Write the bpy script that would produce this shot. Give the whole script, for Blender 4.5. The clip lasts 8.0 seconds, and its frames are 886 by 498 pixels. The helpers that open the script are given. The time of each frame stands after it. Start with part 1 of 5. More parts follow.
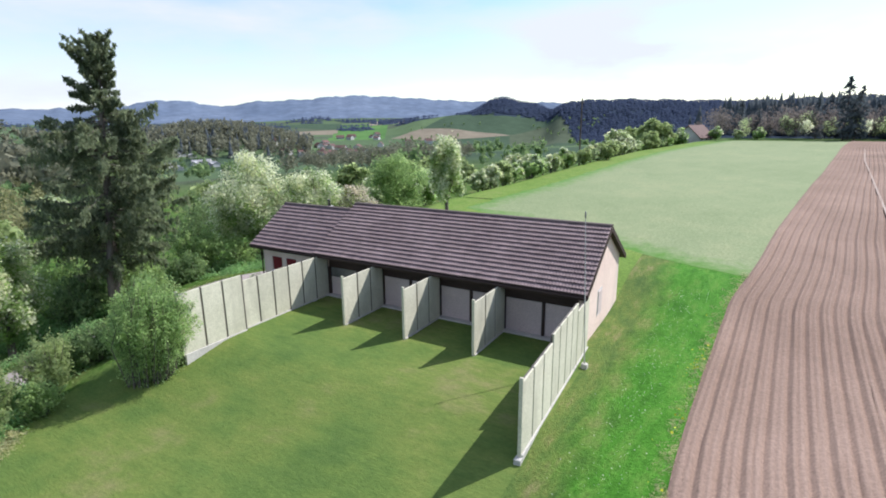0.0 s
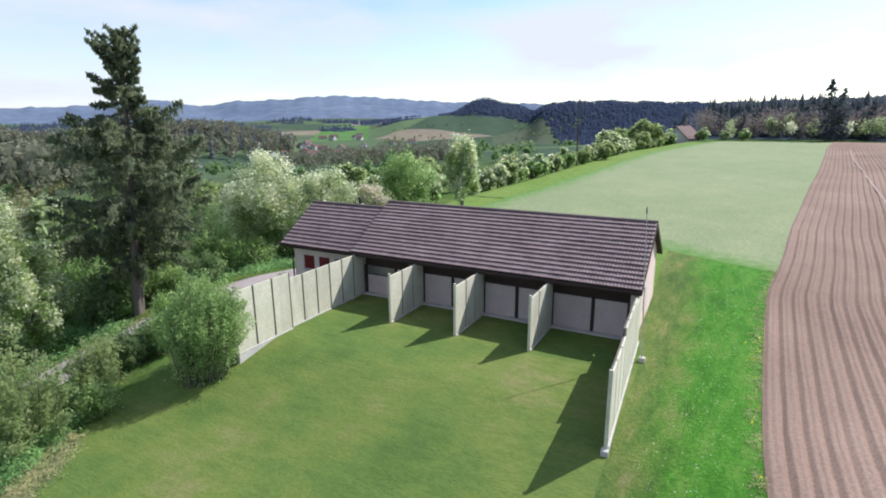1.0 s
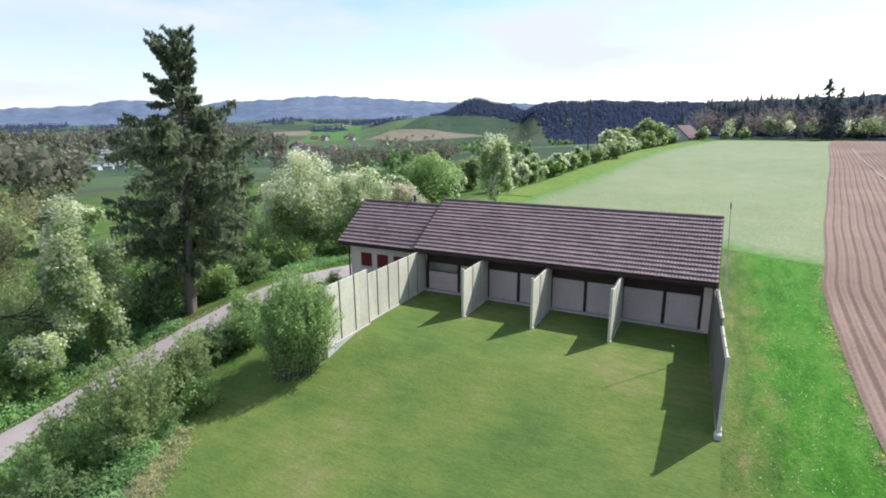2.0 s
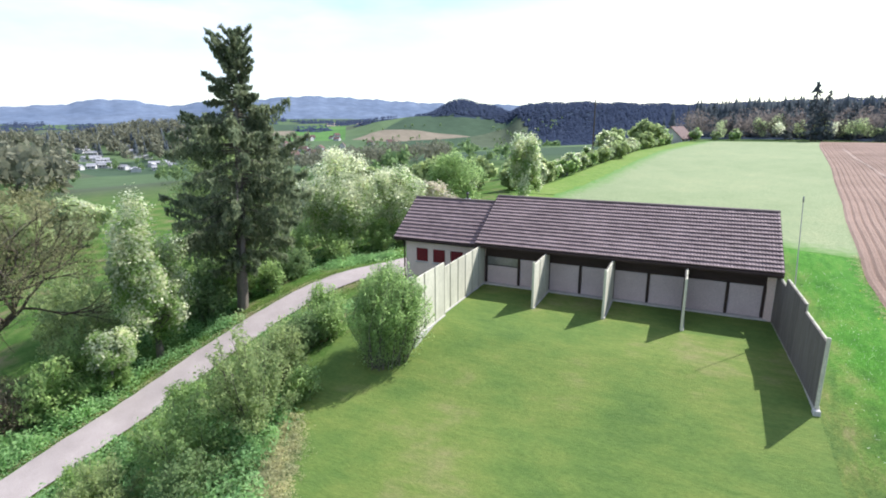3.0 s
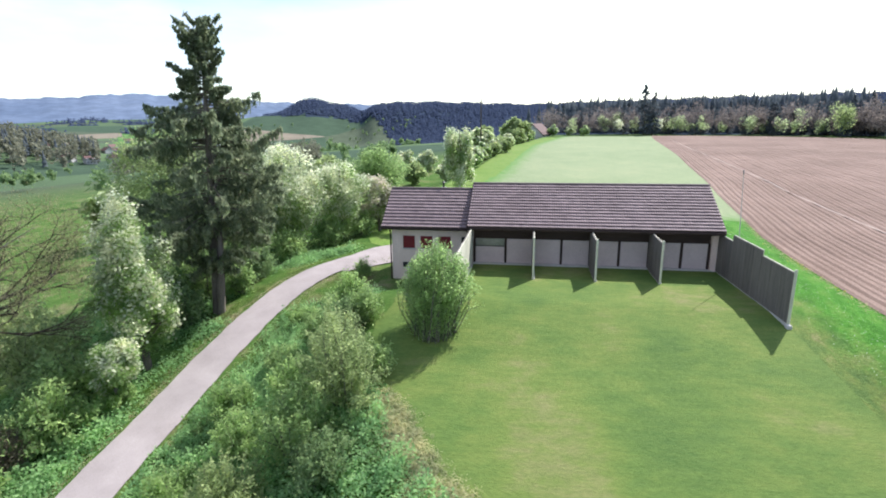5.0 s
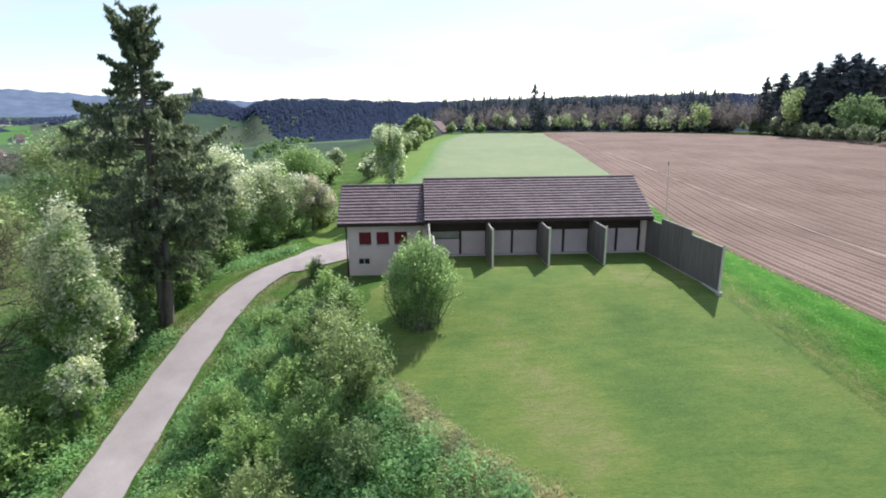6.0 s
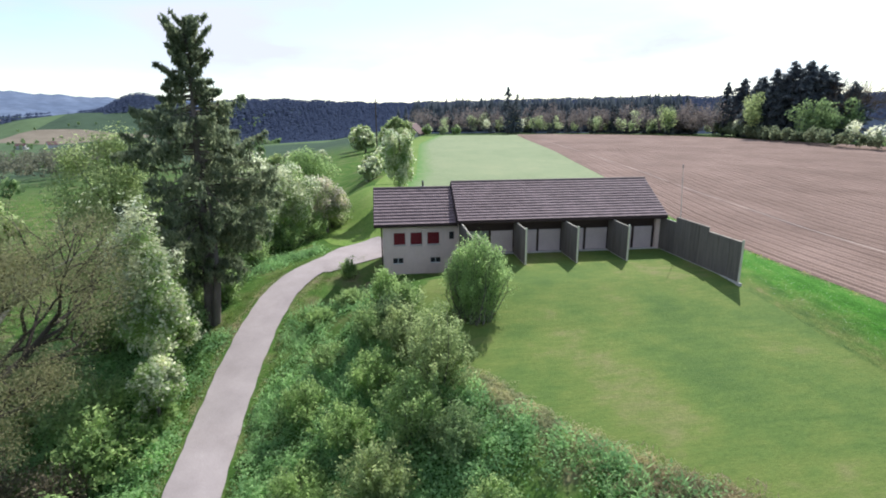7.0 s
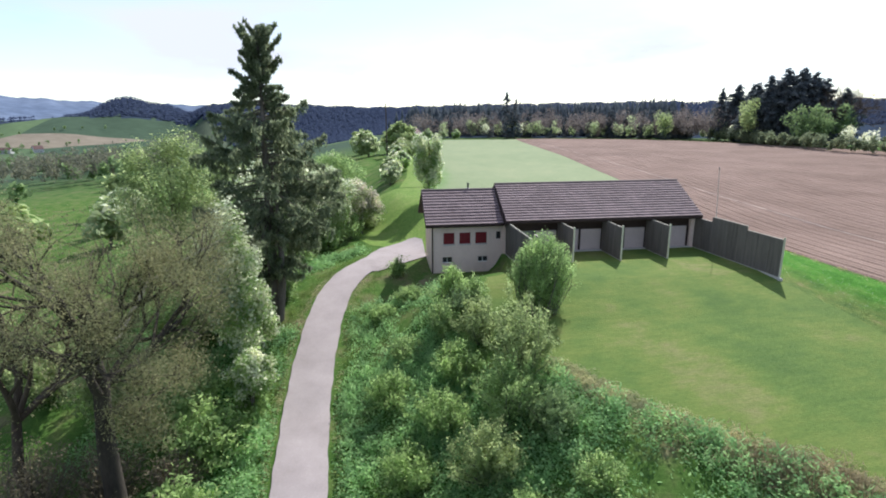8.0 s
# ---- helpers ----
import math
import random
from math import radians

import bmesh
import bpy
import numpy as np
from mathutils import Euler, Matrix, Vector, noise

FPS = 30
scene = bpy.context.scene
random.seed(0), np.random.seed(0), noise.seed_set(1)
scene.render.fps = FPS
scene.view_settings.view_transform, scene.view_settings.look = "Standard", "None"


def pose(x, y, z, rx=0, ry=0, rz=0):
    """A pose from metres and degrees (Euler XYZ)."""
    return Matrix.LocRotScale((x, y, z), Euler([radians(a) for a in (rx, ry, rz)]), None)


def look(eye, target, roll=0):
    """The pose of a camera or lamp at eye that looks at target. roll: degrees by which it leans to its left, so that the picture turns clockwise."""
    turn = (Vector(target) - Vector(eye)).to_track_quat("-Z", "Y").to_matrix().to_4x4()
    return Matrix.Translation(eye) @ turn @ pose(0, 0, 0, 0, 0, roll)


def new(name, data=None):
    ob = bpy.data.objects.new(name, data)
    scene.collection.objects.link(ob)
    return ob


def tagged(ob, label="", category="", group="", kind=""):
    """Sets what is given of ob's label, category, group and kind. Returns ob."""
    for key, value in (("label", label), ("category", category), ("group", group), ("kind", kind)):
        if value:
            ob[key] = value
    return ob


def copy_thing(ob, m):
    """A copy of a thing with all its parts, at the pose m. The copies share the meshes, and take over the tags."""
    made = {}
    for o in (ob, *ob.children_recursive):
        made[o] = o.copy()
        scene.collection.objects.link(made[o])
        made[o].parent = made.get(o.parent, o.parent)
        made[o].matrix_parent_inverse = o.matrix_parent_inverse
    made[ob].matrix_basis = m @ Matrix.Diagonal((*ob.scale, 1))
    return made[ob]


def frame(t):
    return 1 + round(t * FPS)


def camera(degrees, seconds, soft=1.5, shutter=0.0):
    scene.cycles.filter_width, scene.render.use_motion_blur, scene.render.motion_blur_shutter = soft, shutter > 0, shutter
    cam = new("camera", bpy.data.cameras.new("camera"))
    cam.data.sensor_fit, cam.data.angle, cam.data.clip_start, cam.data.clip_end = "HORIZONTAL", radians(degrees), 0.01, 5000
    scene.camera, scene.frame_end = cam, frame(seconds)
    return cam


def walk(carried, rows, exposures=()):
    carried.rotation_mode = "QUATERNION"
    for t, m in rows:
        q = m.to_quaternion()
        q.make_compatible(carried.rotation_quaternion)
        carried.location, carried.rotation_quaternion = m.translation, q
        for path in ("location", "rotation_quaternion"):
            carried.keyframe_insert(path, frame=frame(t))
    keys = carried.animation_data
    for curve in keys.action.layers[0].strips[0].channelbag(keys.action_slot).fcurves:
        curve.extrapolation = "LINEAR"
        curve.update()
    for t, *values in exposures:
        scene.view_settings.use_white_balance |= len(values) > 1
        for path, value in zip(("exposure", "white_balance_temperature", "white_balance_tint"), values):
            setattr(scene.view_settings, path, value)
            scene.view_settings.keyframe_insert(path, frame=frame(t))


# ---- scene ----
cam = camera(81.0, 8.0, soft=1.9)
PATH = [
    (0, (9.342, -18.276, 9.885), (8.363, -16.599, 9.406), -0.6),
    (0.5, (7.996, -18.991, 9.833), (7.061, -17.29, 9.352), -0.3),
    (1, (6.625, -19.927, 9.751), (5.706, -18.216, 9.274), -0.4),
    (1.5, (5.033, -21.038, 9.737), (4.134, -19.317, 9.259), -0.5),
    (3, (-0.33, -25.225, 9.639), (-1.163, -23.47, 9.164), -0.3),
    (3.5, (-2.181, -26.516, 9.535), (-2.937, -24.728, 9.054), -0.1),
    (4, (-3.987, -27.781, 9.486), (-4.657, -25.959, 9.004), -0.2),
    (5.5, (-9.516, -30.709, 9.247), (-9.62, -28.771, 8.762), -0.7),
    (6, (-11.695, -31.316, 9.346), (-11.612, -29.379, 8.853), -0.6),
    (6.5, (-14.119, -32.058, 9.572), (-13.936, -30.129, 9.077), -0.5),
    (7, (-16.58, -32.763, 9.732), (-16.36, -30.837, 9.241), -0.4),
    (7.5, (-18.92, -33.353, 9.779), (-18.675, -31.428, 9.294), -0.3),
    (8, (-21.172, -33.767, 9.759), (-20.907, -31.842, 9.284), -0.3),
]
EXPOSURE = [(0, 0.36), (1.5, 0.29), (2.8, 0.66), (4.2, 0.88), (5.3, 0.63), (6.5, 0.36), (8, 0.4)]
walk(cam, [(t, look(eye, target, roll)) for t, eye, target, roll in PATH], [(t, stops, 6150, 12) for t, stops in EXPOSURE])

# ---- sky, sun and exposure ----
SUN = Vector((1.36, 2.05, 2.45)).normalized()
world = bpy.data.worlds.new("world")
scene.world = world
world.use_nodes = True
wn, wl = world.node_tree.nodes, world.node_tree.links
wn.clear()
w_out = wn.new("ShaderNodeOutputWorld")
w_bg = wn.new("ShaderNodeBackground")
w_sky = wn.new("ShaderNodeTexSky")
w_sky.sky_type = "NISHITA"
w_sky.sun_disc = False
w_sky.sun_elevation = math.asin(SUN.z)
w_sky.sun_rotation = math.atan2(SUN.x, SUN.y)
w_sky.air_density, w_sky.dust_density, w_sky.ozone_density = 1.0, 0.35, 1.0
w_tc = wn.new("ShaderNodeTexCoord")
w_map = wn.new("ShaderNodeMapping")
w_map.inputs["Scale"].default_value = (1.0, 1.0, 3.6)
w_noise = wn.new("ShaderNodeTexNoise")
w_noise.inputs["Scale"].default_value = 1.9
w_noise.inputs["Detail"].default_value = 8.0
w_noise.inputs["Roughness"].default_value = 0.55
w_ramp = wn.new("ShaderNodeValToRGB")
w_ramp.color_ramp.elements[0].position = 0.42
w_ramp.color_ramp.elements[0].color = (0.03, 0.03, 0.03, 1)
w_ramp.color_ramp.elements[1].position = 0.66
w_mix = wn.new("ShaderNodeMix")
w_mix.data_type = "RGBA"
w_mix.inputs[7].default_value = (4.55, 4.75, 5.35, 1)
wl.new(w_tc.outputs["Generated"], w_map.inputs["Vector"])
wl.new(w_map.outputs["Vector"], w_noise.inputs["Vector"])
wl.new(w_noise.outputs["Fac"], w_ramp.inputs["Fac"])
wl.new(w_ramp.outputs["Color"], w_mix.inputs[0])
wl.new(w_sky.outputs["Color"], w_mix.inputs[6])
wl.new(w_mix.outputs[2], w_bg.inputs["Color"])
wl.new(w_bg.outputs["Background"], w_out.inputs["Surface"])
w_bg.inputs["Strength"].default_value = 0.15

sun_data = bpy.data.lights.new("sun", "SUN")
sun_data.energy, sun_data.angle, sun_data.color = 5.0, radians(0.6), (1.0, 0.96, 0.9)
sun = new("sun", sun_data)
sun.matrix_world = look(SUN * 100, (0, 0, 0))


# ---- materials ----
def nodes_of(name, rough=0.8, metal=0.0, spec=0.3):
    m = bpy.data.materials.new(name)
    m.use_nodes = True
    n, l = m.node_tree.nodes, m.node_tree.links
    b = n["Principled BSDF"]
    b.inputs["Roughness"].default_value = rough
    b.inputs["Metallic"].default_value = metal
    b.inputs["Specular IOR Level"].default_value = spec
    return m, n, l, b


def ramp_node(n, stops):
    r = n.new("ShaderNodeValToRGB")
    e = r.color_ramp.elements
    while len(e) < len(stops):
        e.new(0.5)
    for el, (p, c) in zip(e, stops):
        el.position, el.color = p, (*c, 1)
    return r


def noise_node(n, l, scale, detail=4.0, rough=0.6, stretch=None, vec=None):
    t = n.new("ShaderNodeTexNoise")
    t.inputs["Scale"].default_value, t.inputs["Detail"].default_value, t.inputs["Roughness"].default_value = scale, detail, rough
    src = vec
    if src is None:
        g = n.new("ShaderNodeNewGeometry")
        src = g.outputs["Position"]
    if stretch:
        mp = n.new("ShaderNodeMapping")
        mp.inputs["Scale"].default_value = stretch
        l.new(src, mp.inputs["Vector"])
        src = mp.outputs["Vector"]
    l.new(src, t.inputs["Vector"])
    return t


def mix_rgb(n, l, fac, a, b, mode="MIX"):
    m = n.new("ShaderNodeMix")
    m.data_type, m.blend_type = "RGBA", mode
    for sock, val in ((m.inputs[0], fac), (m.inputs[6], a), (m.inputs[7], b)):
        if isinstance(val, (int, float)):
            sock.default_value = val
        elif isinstance(val, tuple):
            sock.default_value = (*val, 1)
        else:
            l.new(val, sock)
    return m.outputs[2]


def bump_on(n, l, b, height, strength, distance):
    k = n.new("ShaderNodeBump")
    k.inputs["Strength"].default_value, k.inputs["Distance"].default_value = strength, distance
    l.new(height, k.inputs["Height"])
    l.new(k.outputs["Normal"], b.inputs["Normal"])


def surface(name, lo, hi, scale, fine, rough=0.8, bump=0.3, dist=0.02, metal=0.0, spec=0.3, stretch=None, vary=0.0, stain=None, island=False):
    """Two scales of variation between two colours, with fine relief; vary: difference from piece to piece."""
    m, n, l, b = nodes_of(name, rough, metal, spec)
    big, small = noise_node(n, l, scale, 5, 0.6, stretch), noise_node(n, l, fine, 5, 0.7, stretch)
    r = ramp_node(n, [(0.3, lo), (0.7, hi)])
    l.new(big.outputs["Fac"], r.inputs["Fac"])
    r2 = ramp_node(n, [(0.25, (0.72, 0.72, 0.72)), (0.75, (1.25, 1.25, 1.25))])
    l.new(small.outputs["Fac"], r2.inputs["Fac"])
    col = mix_rgb(n, l, 1.0, r.outputs["Color"], r2.outputs["Color"], "MULTIPLY")
    if vary:
        o = n.new("ShaderNodeNewGeometry" if island else "ShaderNodeObjectInfo")
        rr = ramp_node(n, [(0.0, (1 - vary,) * 3), (1.0, (1 + vary,) * 3)])
        l.new(o.outputs["Random Per Island" if island else "Random"], rr.inputs["Fac"])
        col = mix_rgb(n, l, 1.0, col, rr.outputs["Color"], "MULTIPLY")
    if stain:
        sn = noise_node(n, l, stain[1], 6, 0.65, (1, 1, 0.25))
        sr = ramp_node(n, [(0.5, (0, 0, 0)), (0.72, (1, 1, 1))])
        l.new(sn.outputs["Fac"], sr.inputs["Fac"])
        col = mix_rgb(n, l, sr.outputs["Color"], col, stain[0])
    l.new(col, b.inputs["Base Color"])
    bump_on(n, l, b, small.outputs["Fac"], bump, dist)
    return m


def leafy(name, lo, hi, trans=0.35, rough=0.6, spec=0.1):
    """Leaves: colour varies from leaf to leaf and from clump to clump, and light passes through."""
    m, n, l, b = nodes_of(name, rough, 0.0, spec)
    g = n.new("ShaderNodeNewGeometry")
    a, b2 = [tuple(p + (q - p) * k for p, q in zip(lo, hi)) for k in (0.22, 0.88)]
    r = ramp_node(n, [(0.0, a), (1.0, b2)])
    l.new(g.outputs["Random Per Island"], r.inputs["Fac"])
    cl = noise_node(n, l, 0.9, 3, 0.6)
    r2 = ramp_node(n, [(0.3, (0.66, 0.72, 0.68)), (0.7, (1.32, 1.26, 1.14))])
    l.new(cl.outputs["Fac"], r2.inputs["Fac"])
    col = mix_rgb(n, l, 1.0, r.outputs["Color"], r2.outputs["Color"], "MULTIPLY")
    l.new(col, b.inputs["Base Color"])
    tr = n.new("ShaderNodeBsdfTranslucent")
    l.new(col, tr.inputs["Color"])
    ms = n.new("ShaderNodeMixShader")
    ms.inputs[0].default_value = trans
    l.new(b.outputs[0], ms.inputs[1])
    l.new(tr.outputs[0], ms.inputs[2])
    l.new(ms.outputs[0], n["Material Output"].inputs["Surface"])
    return m


def grassy(name, stops, s1, s2, fine=9.0, bump=0.6, dist=0.06, stretch=None, grain=1.0, swath=None, broad=0.45):
    m, n, l, b = nodes_of(name, 0.9, 0.0, 0.1)
    a, c, f = noise_node(n, l, s1, 4, 0.6), noise_node(n, l, s2, 5, 0.7, stretch), noise_node(n, l, fine, 6, 0.75, stretch)
    mx = n.new("ShaderNodeMath")
    mx.operation = "MULTIPLY_ADD"
    l.new(c.outputs["Fac"], mx.inputs[0])
    mx.inputs[1].default_value = 1 - broad
    sc = n.new("ShaderNodeMath")
    sc.operation = "MULTIPLY"
    sc.inputs[1].default_value = broad
    l.new(a.outputs["Fac"], sc.inputs[0])
    l.new(sc.outputs[0], mx.inputs[2])
    r = ramp_node(n, stops)
    l.new(mx.outputs[0], r.inputs["Fac"])
    r2 = ramp_node(n, [(0.3, (1 - 0.38 * grain, 1 - 0.34 * grain, 1 - 0.38 * grain)), (0.7, (1 + 0.35 * grain, 1 + 0.3 * grain, 1 + 0.3 * grain))])
    l.new(f.outputs["Fac"], r2.inputs["Fac"])
    col = mix_rgb(n, l, 1.0, r.outputs["Color"], r2.outputs["Color"], "MULTIPLY")
    if swath:
        sw = noise_node(n, l, 4.0, 3, 0.6, swath)
        r3 = ramp_node(n, [(0.35, (0.92, 0.95, 0.92)), (0.65, (1.09, 1.06, 1.07))])
        l.new(sw.outputs["Fac"], r3.inputs["Fac"])
        col = mix_rgb(n, l, 1.0, col, r3.outputs["Color"], "MULTIPLY")
    l.new(col, b.inputs["Base Color"])
    bump_on(n, l, b, f.outputs["Fac"], bump, dist)
    return m


def strip_material():
    """Lush grass that fades into the dull mown grass along the wall."""
    m, n, l, b = nodes_of("lush_grass", 0.9, 0.0, 0.1)
    a, c, f = noise_node(n, l, 0.5, 4, 0.6), noise_node(n, l, 0.9, 5, 0.7, (1.6, 0.5, 1)), noise_node(n, l, 7, 6, 0.75)
    lush = ramp_node(n, [(0.36, (0.045, 0.155, 0.014)), (0.5, (0.07, 0.215, 0.023)), (0.64, (0.115, 0.235, 0.04))])
    dull = ramp_node(n, [(0.34, (0.077, 0.132, 0.035)), (0.45, (0.101, 0.158, 0.039)), (0.54, (0.133, 0.179, 0.045)), (0.64, (0.19, 0.194, 0.078))])
    l.new(c.outputs["Fac"], lush.inputs["Fac"])
    l.new(c.outputs["Fac"], dull.inputs["Fac"])
    g = n.new("ShaderNodeNewGeometry")
    sep = n.new("ShaderNodeSeparateXYZ")
    l.new(g.outputs["Position"], sep.inputs[0])
    ad = n.new("ShaderNodeMath")
    ad.operation = "MULTIPLY_ADD"
    l.new(a.outputs["Fac"], ad.inputs[0])
    ad.inputs[1].default_value = 3.0
    l.new(sep.outputs["X"], ad.inputs[2])
    mr = n.new("ShaderNodeMapRange")
    mr.inputs["From Min"].default_value, mr.inputs["From Max"].default_value = 6.6, 8.2
    l.new(ad.outputs[0], mr.inputs["Value"])
    mr2 = n.new("ShaderNodeMapRange")
    mr2.inputs["From Min"].default_value, mr2.inputs["From Max"].default_value = 2.0, 1.0
    l.new(sep.outputs["X"], mr2.inputs["Value"])
    mx = n.new("ShaderNodeMath")
    mx.operation = "MAXIMUM"
    l.new(mr.outputs["Result"], mx.inputs[0])
    l.new(mr2.outputs["Result"], mx.inputs[1])
    r2 = ramp_node(n, [(0.3, (0.62, 0.66, 0.62)), (0.7, (1.35, 1.3, 1.3))])
    l.new(f.outputs["Fac"], r2.inputs["Fac"])
    col = mix_rgb(n, l, mx.outputs[0], dull.outputs["Color"], lush.outputs["Color"])
    l.new(mix_rgb(n, l, 1.0, col, r2.outputs["Color"], "MULTIPLY"), b.inputs["Base Color"])
    bump_on(n, l, b, f.outputs["Fac"], 0.8, 0.12)
    return m


M = {}
M["lawn"] = grassy("mown_lawn", [(0.34, (0.077, 0.132, 0.035)), (0.45, (0.101, 0.158, 0.039)), (0.54, (0.133, 0.179, 0.045)), (0.64, (0.19, 0.194, 0.078))], 0.17, 1.5, 11, 0.7, 0.06, (0.45, 1.0, 1.0), 0.6, (0.16, 1.0, 1.0), 0.72)
M["strip"] = strip_material()
M["wheat"] = grassy("young_corn", [(0.35, (0.19, 0.236, 0.122)), (0.5, (0.22, 0.262, 0.142)), (0.65, (0.255, 0.284, 0.158))], 0.03, 0.25, 6, 0.3, 0.05)


def thin_at_rim(m):
    """The crop thins out into the grass along its border."""
    n, l = m.node_tree.nodes, m.node_tree.links
    b = n["Principled BSDF"]
    full = b.inputs["Base Color"].links[0].from_socket
    at = n.new("ShaderNodeAttribute")
    at.attribute_name = "rim"
    k = noise_node(n, l, 1.1, 5, 0.7)
    add = n.new("ShaderNodeMath")
    add.operation = "MULTIPLY_ADD"
    l.new(k.outputs["Fac"], add.inputs[0])
    add.inputs[1].default_value = 6.0
    l.new(at.outputs["Fac"], add.inputs[2])
    r = ramp_node(n, [(0.28, (0, 0, 0)), (0.62, (1, 1, 1))])
    sc = n.new("ShaderNodeMath")
    sc.operation = "MULTIPLY"
    sc.inputs[1].default_value = 0.11
    l.new(add.outputs[0], sc.inputs[0])
    l.new(sc.outputs[0], r.inputs["Fac"])
    l.new(mix_rgb(n, l, r.outputs["Color"], (0.085, 0.2, 0.032), full), b.inputs["Base Color"])


thin_at_rim(M["wheat"])
M["verge"] = grassy("field_margin_grass", [(0.36, (0.105, 0.185, 0.035)), (0.5, (0.14, 0.22, 0.045)), (0.65, (0.185, 0.235, 0.07))], 0.2, 0.7, 5)
M["track"] = surface("dry_pale_soil", (0.33, 0.26, 0.22), (0.41, 0.335, 0.285), 0.5, 9, 0.95, 0.4, 0.02, spec=0.1)
M["soil"] = surface("ploughed_soil", (0.208, 0.145, 0.114), (0.3, 0.214, 0.172), 0.12, 9, 0.95, 0.9, 0.05, spec=0.1)
M["bare_soil"] = surface("reddish_bare_soil", (0.25, 0.175, 0.11), (0.34, 0.245, 0.155), 0.8, 9, 0.95, 0.6, 0.03, spec=0.1)
M["road"] = surface("worn_asphalt", (0.29, 0.25, 0.238), (0.38, 0.33, 0.315), 0.5, 30, 0.9, 0.25, 0.008, spec=0.2)
M["ridge"] = surface("dark_ridge_tile", (0.12, 0.09, 0.085), (0.18, 0.135, 0.125), 0.7, 25, 0.75, 0.3, 0.004)
M["tile"] = surface("concrete_roof_tile", (0.178, 0.128, 0.13), (0.245, 0.182, 0.182), 0.7, 25, 0.75, 0.25, 0.003, vary=0.11)
M["tile_far"] = surface("concrete_roof_tile_rows", (0.178, 0.128, 0.13), (0.245, 0.182, 0.182), 0.7, 25, 0.75, 0.25, 0.003, vary=0.11, island=True)
M["panel"] = surface("precast_panel", (0.52, 0.5, 0.385), (0.62, 0.59, 0.465), 1.1, 18, 0.9, 0.3, 0.006, vary=0.05, stain=((0.42, 0.4, 0.31), 0.9))
M["post"] = surface("dark_steel_post", (0.07, 0.06, 0.05), (0.12, 0.1, 0.085), 2, 20, 0.6, 0.2, 0.004)
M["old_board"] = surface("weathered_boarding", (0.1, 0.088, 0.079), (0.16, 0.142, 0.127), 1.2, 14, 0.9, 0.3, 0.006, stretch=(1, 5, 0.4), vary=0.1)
M["white_steel"] = surface("white_painted_steel", (0.62, 0.62, 0.6), (0.75, 0.75, 0.73), 2, 20, 0.5, 0.1, 0.002)
M["concrete"] = surface("light_concrete", (0.42, 0.4, 0.37), (0.55, 0.52, 0.48), 1.5, 22, 0.9, 0.3, 0.008)
M["timber"] = surface("dark_stained_timber", (0.03, 0.018, 0.015), (0.055, 0.033, 0.028), 2, 25, 0.7, 0.3, 0.004, stretch=(1, 6, 6))
M["board"] = surface("pale_wall_board", (0.52, 0.42, 0.4), (0.6, 0.495, 0.47), 0.9, 16, 0.85, 0.15, 0.004, vary=0.05)
M["render"] = surface("pinkish_render", (0.72, 0.55, 0.475), (0.8, 0.625, 0.55), 0.6, 24, 0.95, 0.3, 0.006, stain=((0.56, 0.44, 0.38), 0.7))
M["plinth"] = surface("grey_plinth_render", (0.5, 0.47, 0.46), (0.58, 0.55, 0.53), 0.8, 24, 0.95, 0.3, 0.006)
M["red"] = surface("red_shutter_paint", (0.15, 0.012, 0.018), (0.2, 0.02, 0.026), 2, 30, 0.55, 0.1, 0.003)
M["dark"] = surface("dark_recess", (0.02, 0.02, 0.022), (0.035, 0.035, 0.04), 2, 20, 0.4, 0.1, 0.002)
M["metal"] = surface("zinc_sheet", (0.2, 0.2, 0.2), (0.3, 0.3, 0.31), 2, 18, 0.4, 0.1, 0.002, metal=0.7)
M["bark"] = surface("bark", (0.06, 0.045, 0.033), (0.13, 0.1, 0.075), 2, 18, 0.95, 0.8, 0.03, stretch=(1, 1, 0.25))
M["bark_dark"] = surface("dark_old_bark", (0.032, 0.027, 0.021), (0.075, 0.062, 0.048), 2, 18, 0.95, 0.8, 0.03, stretch=(1, 1, 0.25))
M["straw_wood"] = surface("bleached_dead_wood", (0.36, 0.32, 0.25), (0.5, 0.45, 0.36), 3, 20, 0.9, 0.4, 0.01)
M["bark_grey"] = surface("grey_bark", (0.1, 0.085, 0.07), (0.18, 0.155, 0.13), 2, 18, 0.95, 0.8, 0.02, stretch=(1, 1, 0.25))
M["spruce"] = leafy("spruce_needles", (0.13, 0.165, 0.105), (0.3, 0.345, 0.22), 0.62)
M["leaf_fresh"] = leafy("fresh_spring_leaves", (0.25, 0.375, 0.145), (0.41, 0.555, 0.235), 0.72)
M["leaf_willow"] = leafy("feathery_willow_leaves", (0.27, 0.4, 0.16), (0.45, 0.6, 0.27), 0.7)
M["leaf_mid"] = leafy("mid_green_leaves", (0.24, 0.36, 0.15), (0.43, 0.56, 0.25), 0.72)
M["leaf_dark"] = leafy("dark_green_leaves", (0.14, 0.22, 0.105), (0.27, 0.37, 0.175), 0.6)
M["leaf_olive"] = leafy("olive_budding_leaves", (0.27, 0.35, 0.16), (0.44, 0.52, 0.26), 0.7)
M["leaf_pale"] = leafy("pale_young_leaves", (0.33, 0.41, 0.23), (0.52, 0.6, 0.36), 0.72)
M["leaf_brown"] = leafy("brown_buds", (0.2, 0.2, 0.105), (0.34, 0.34, 0.19), 0.5)
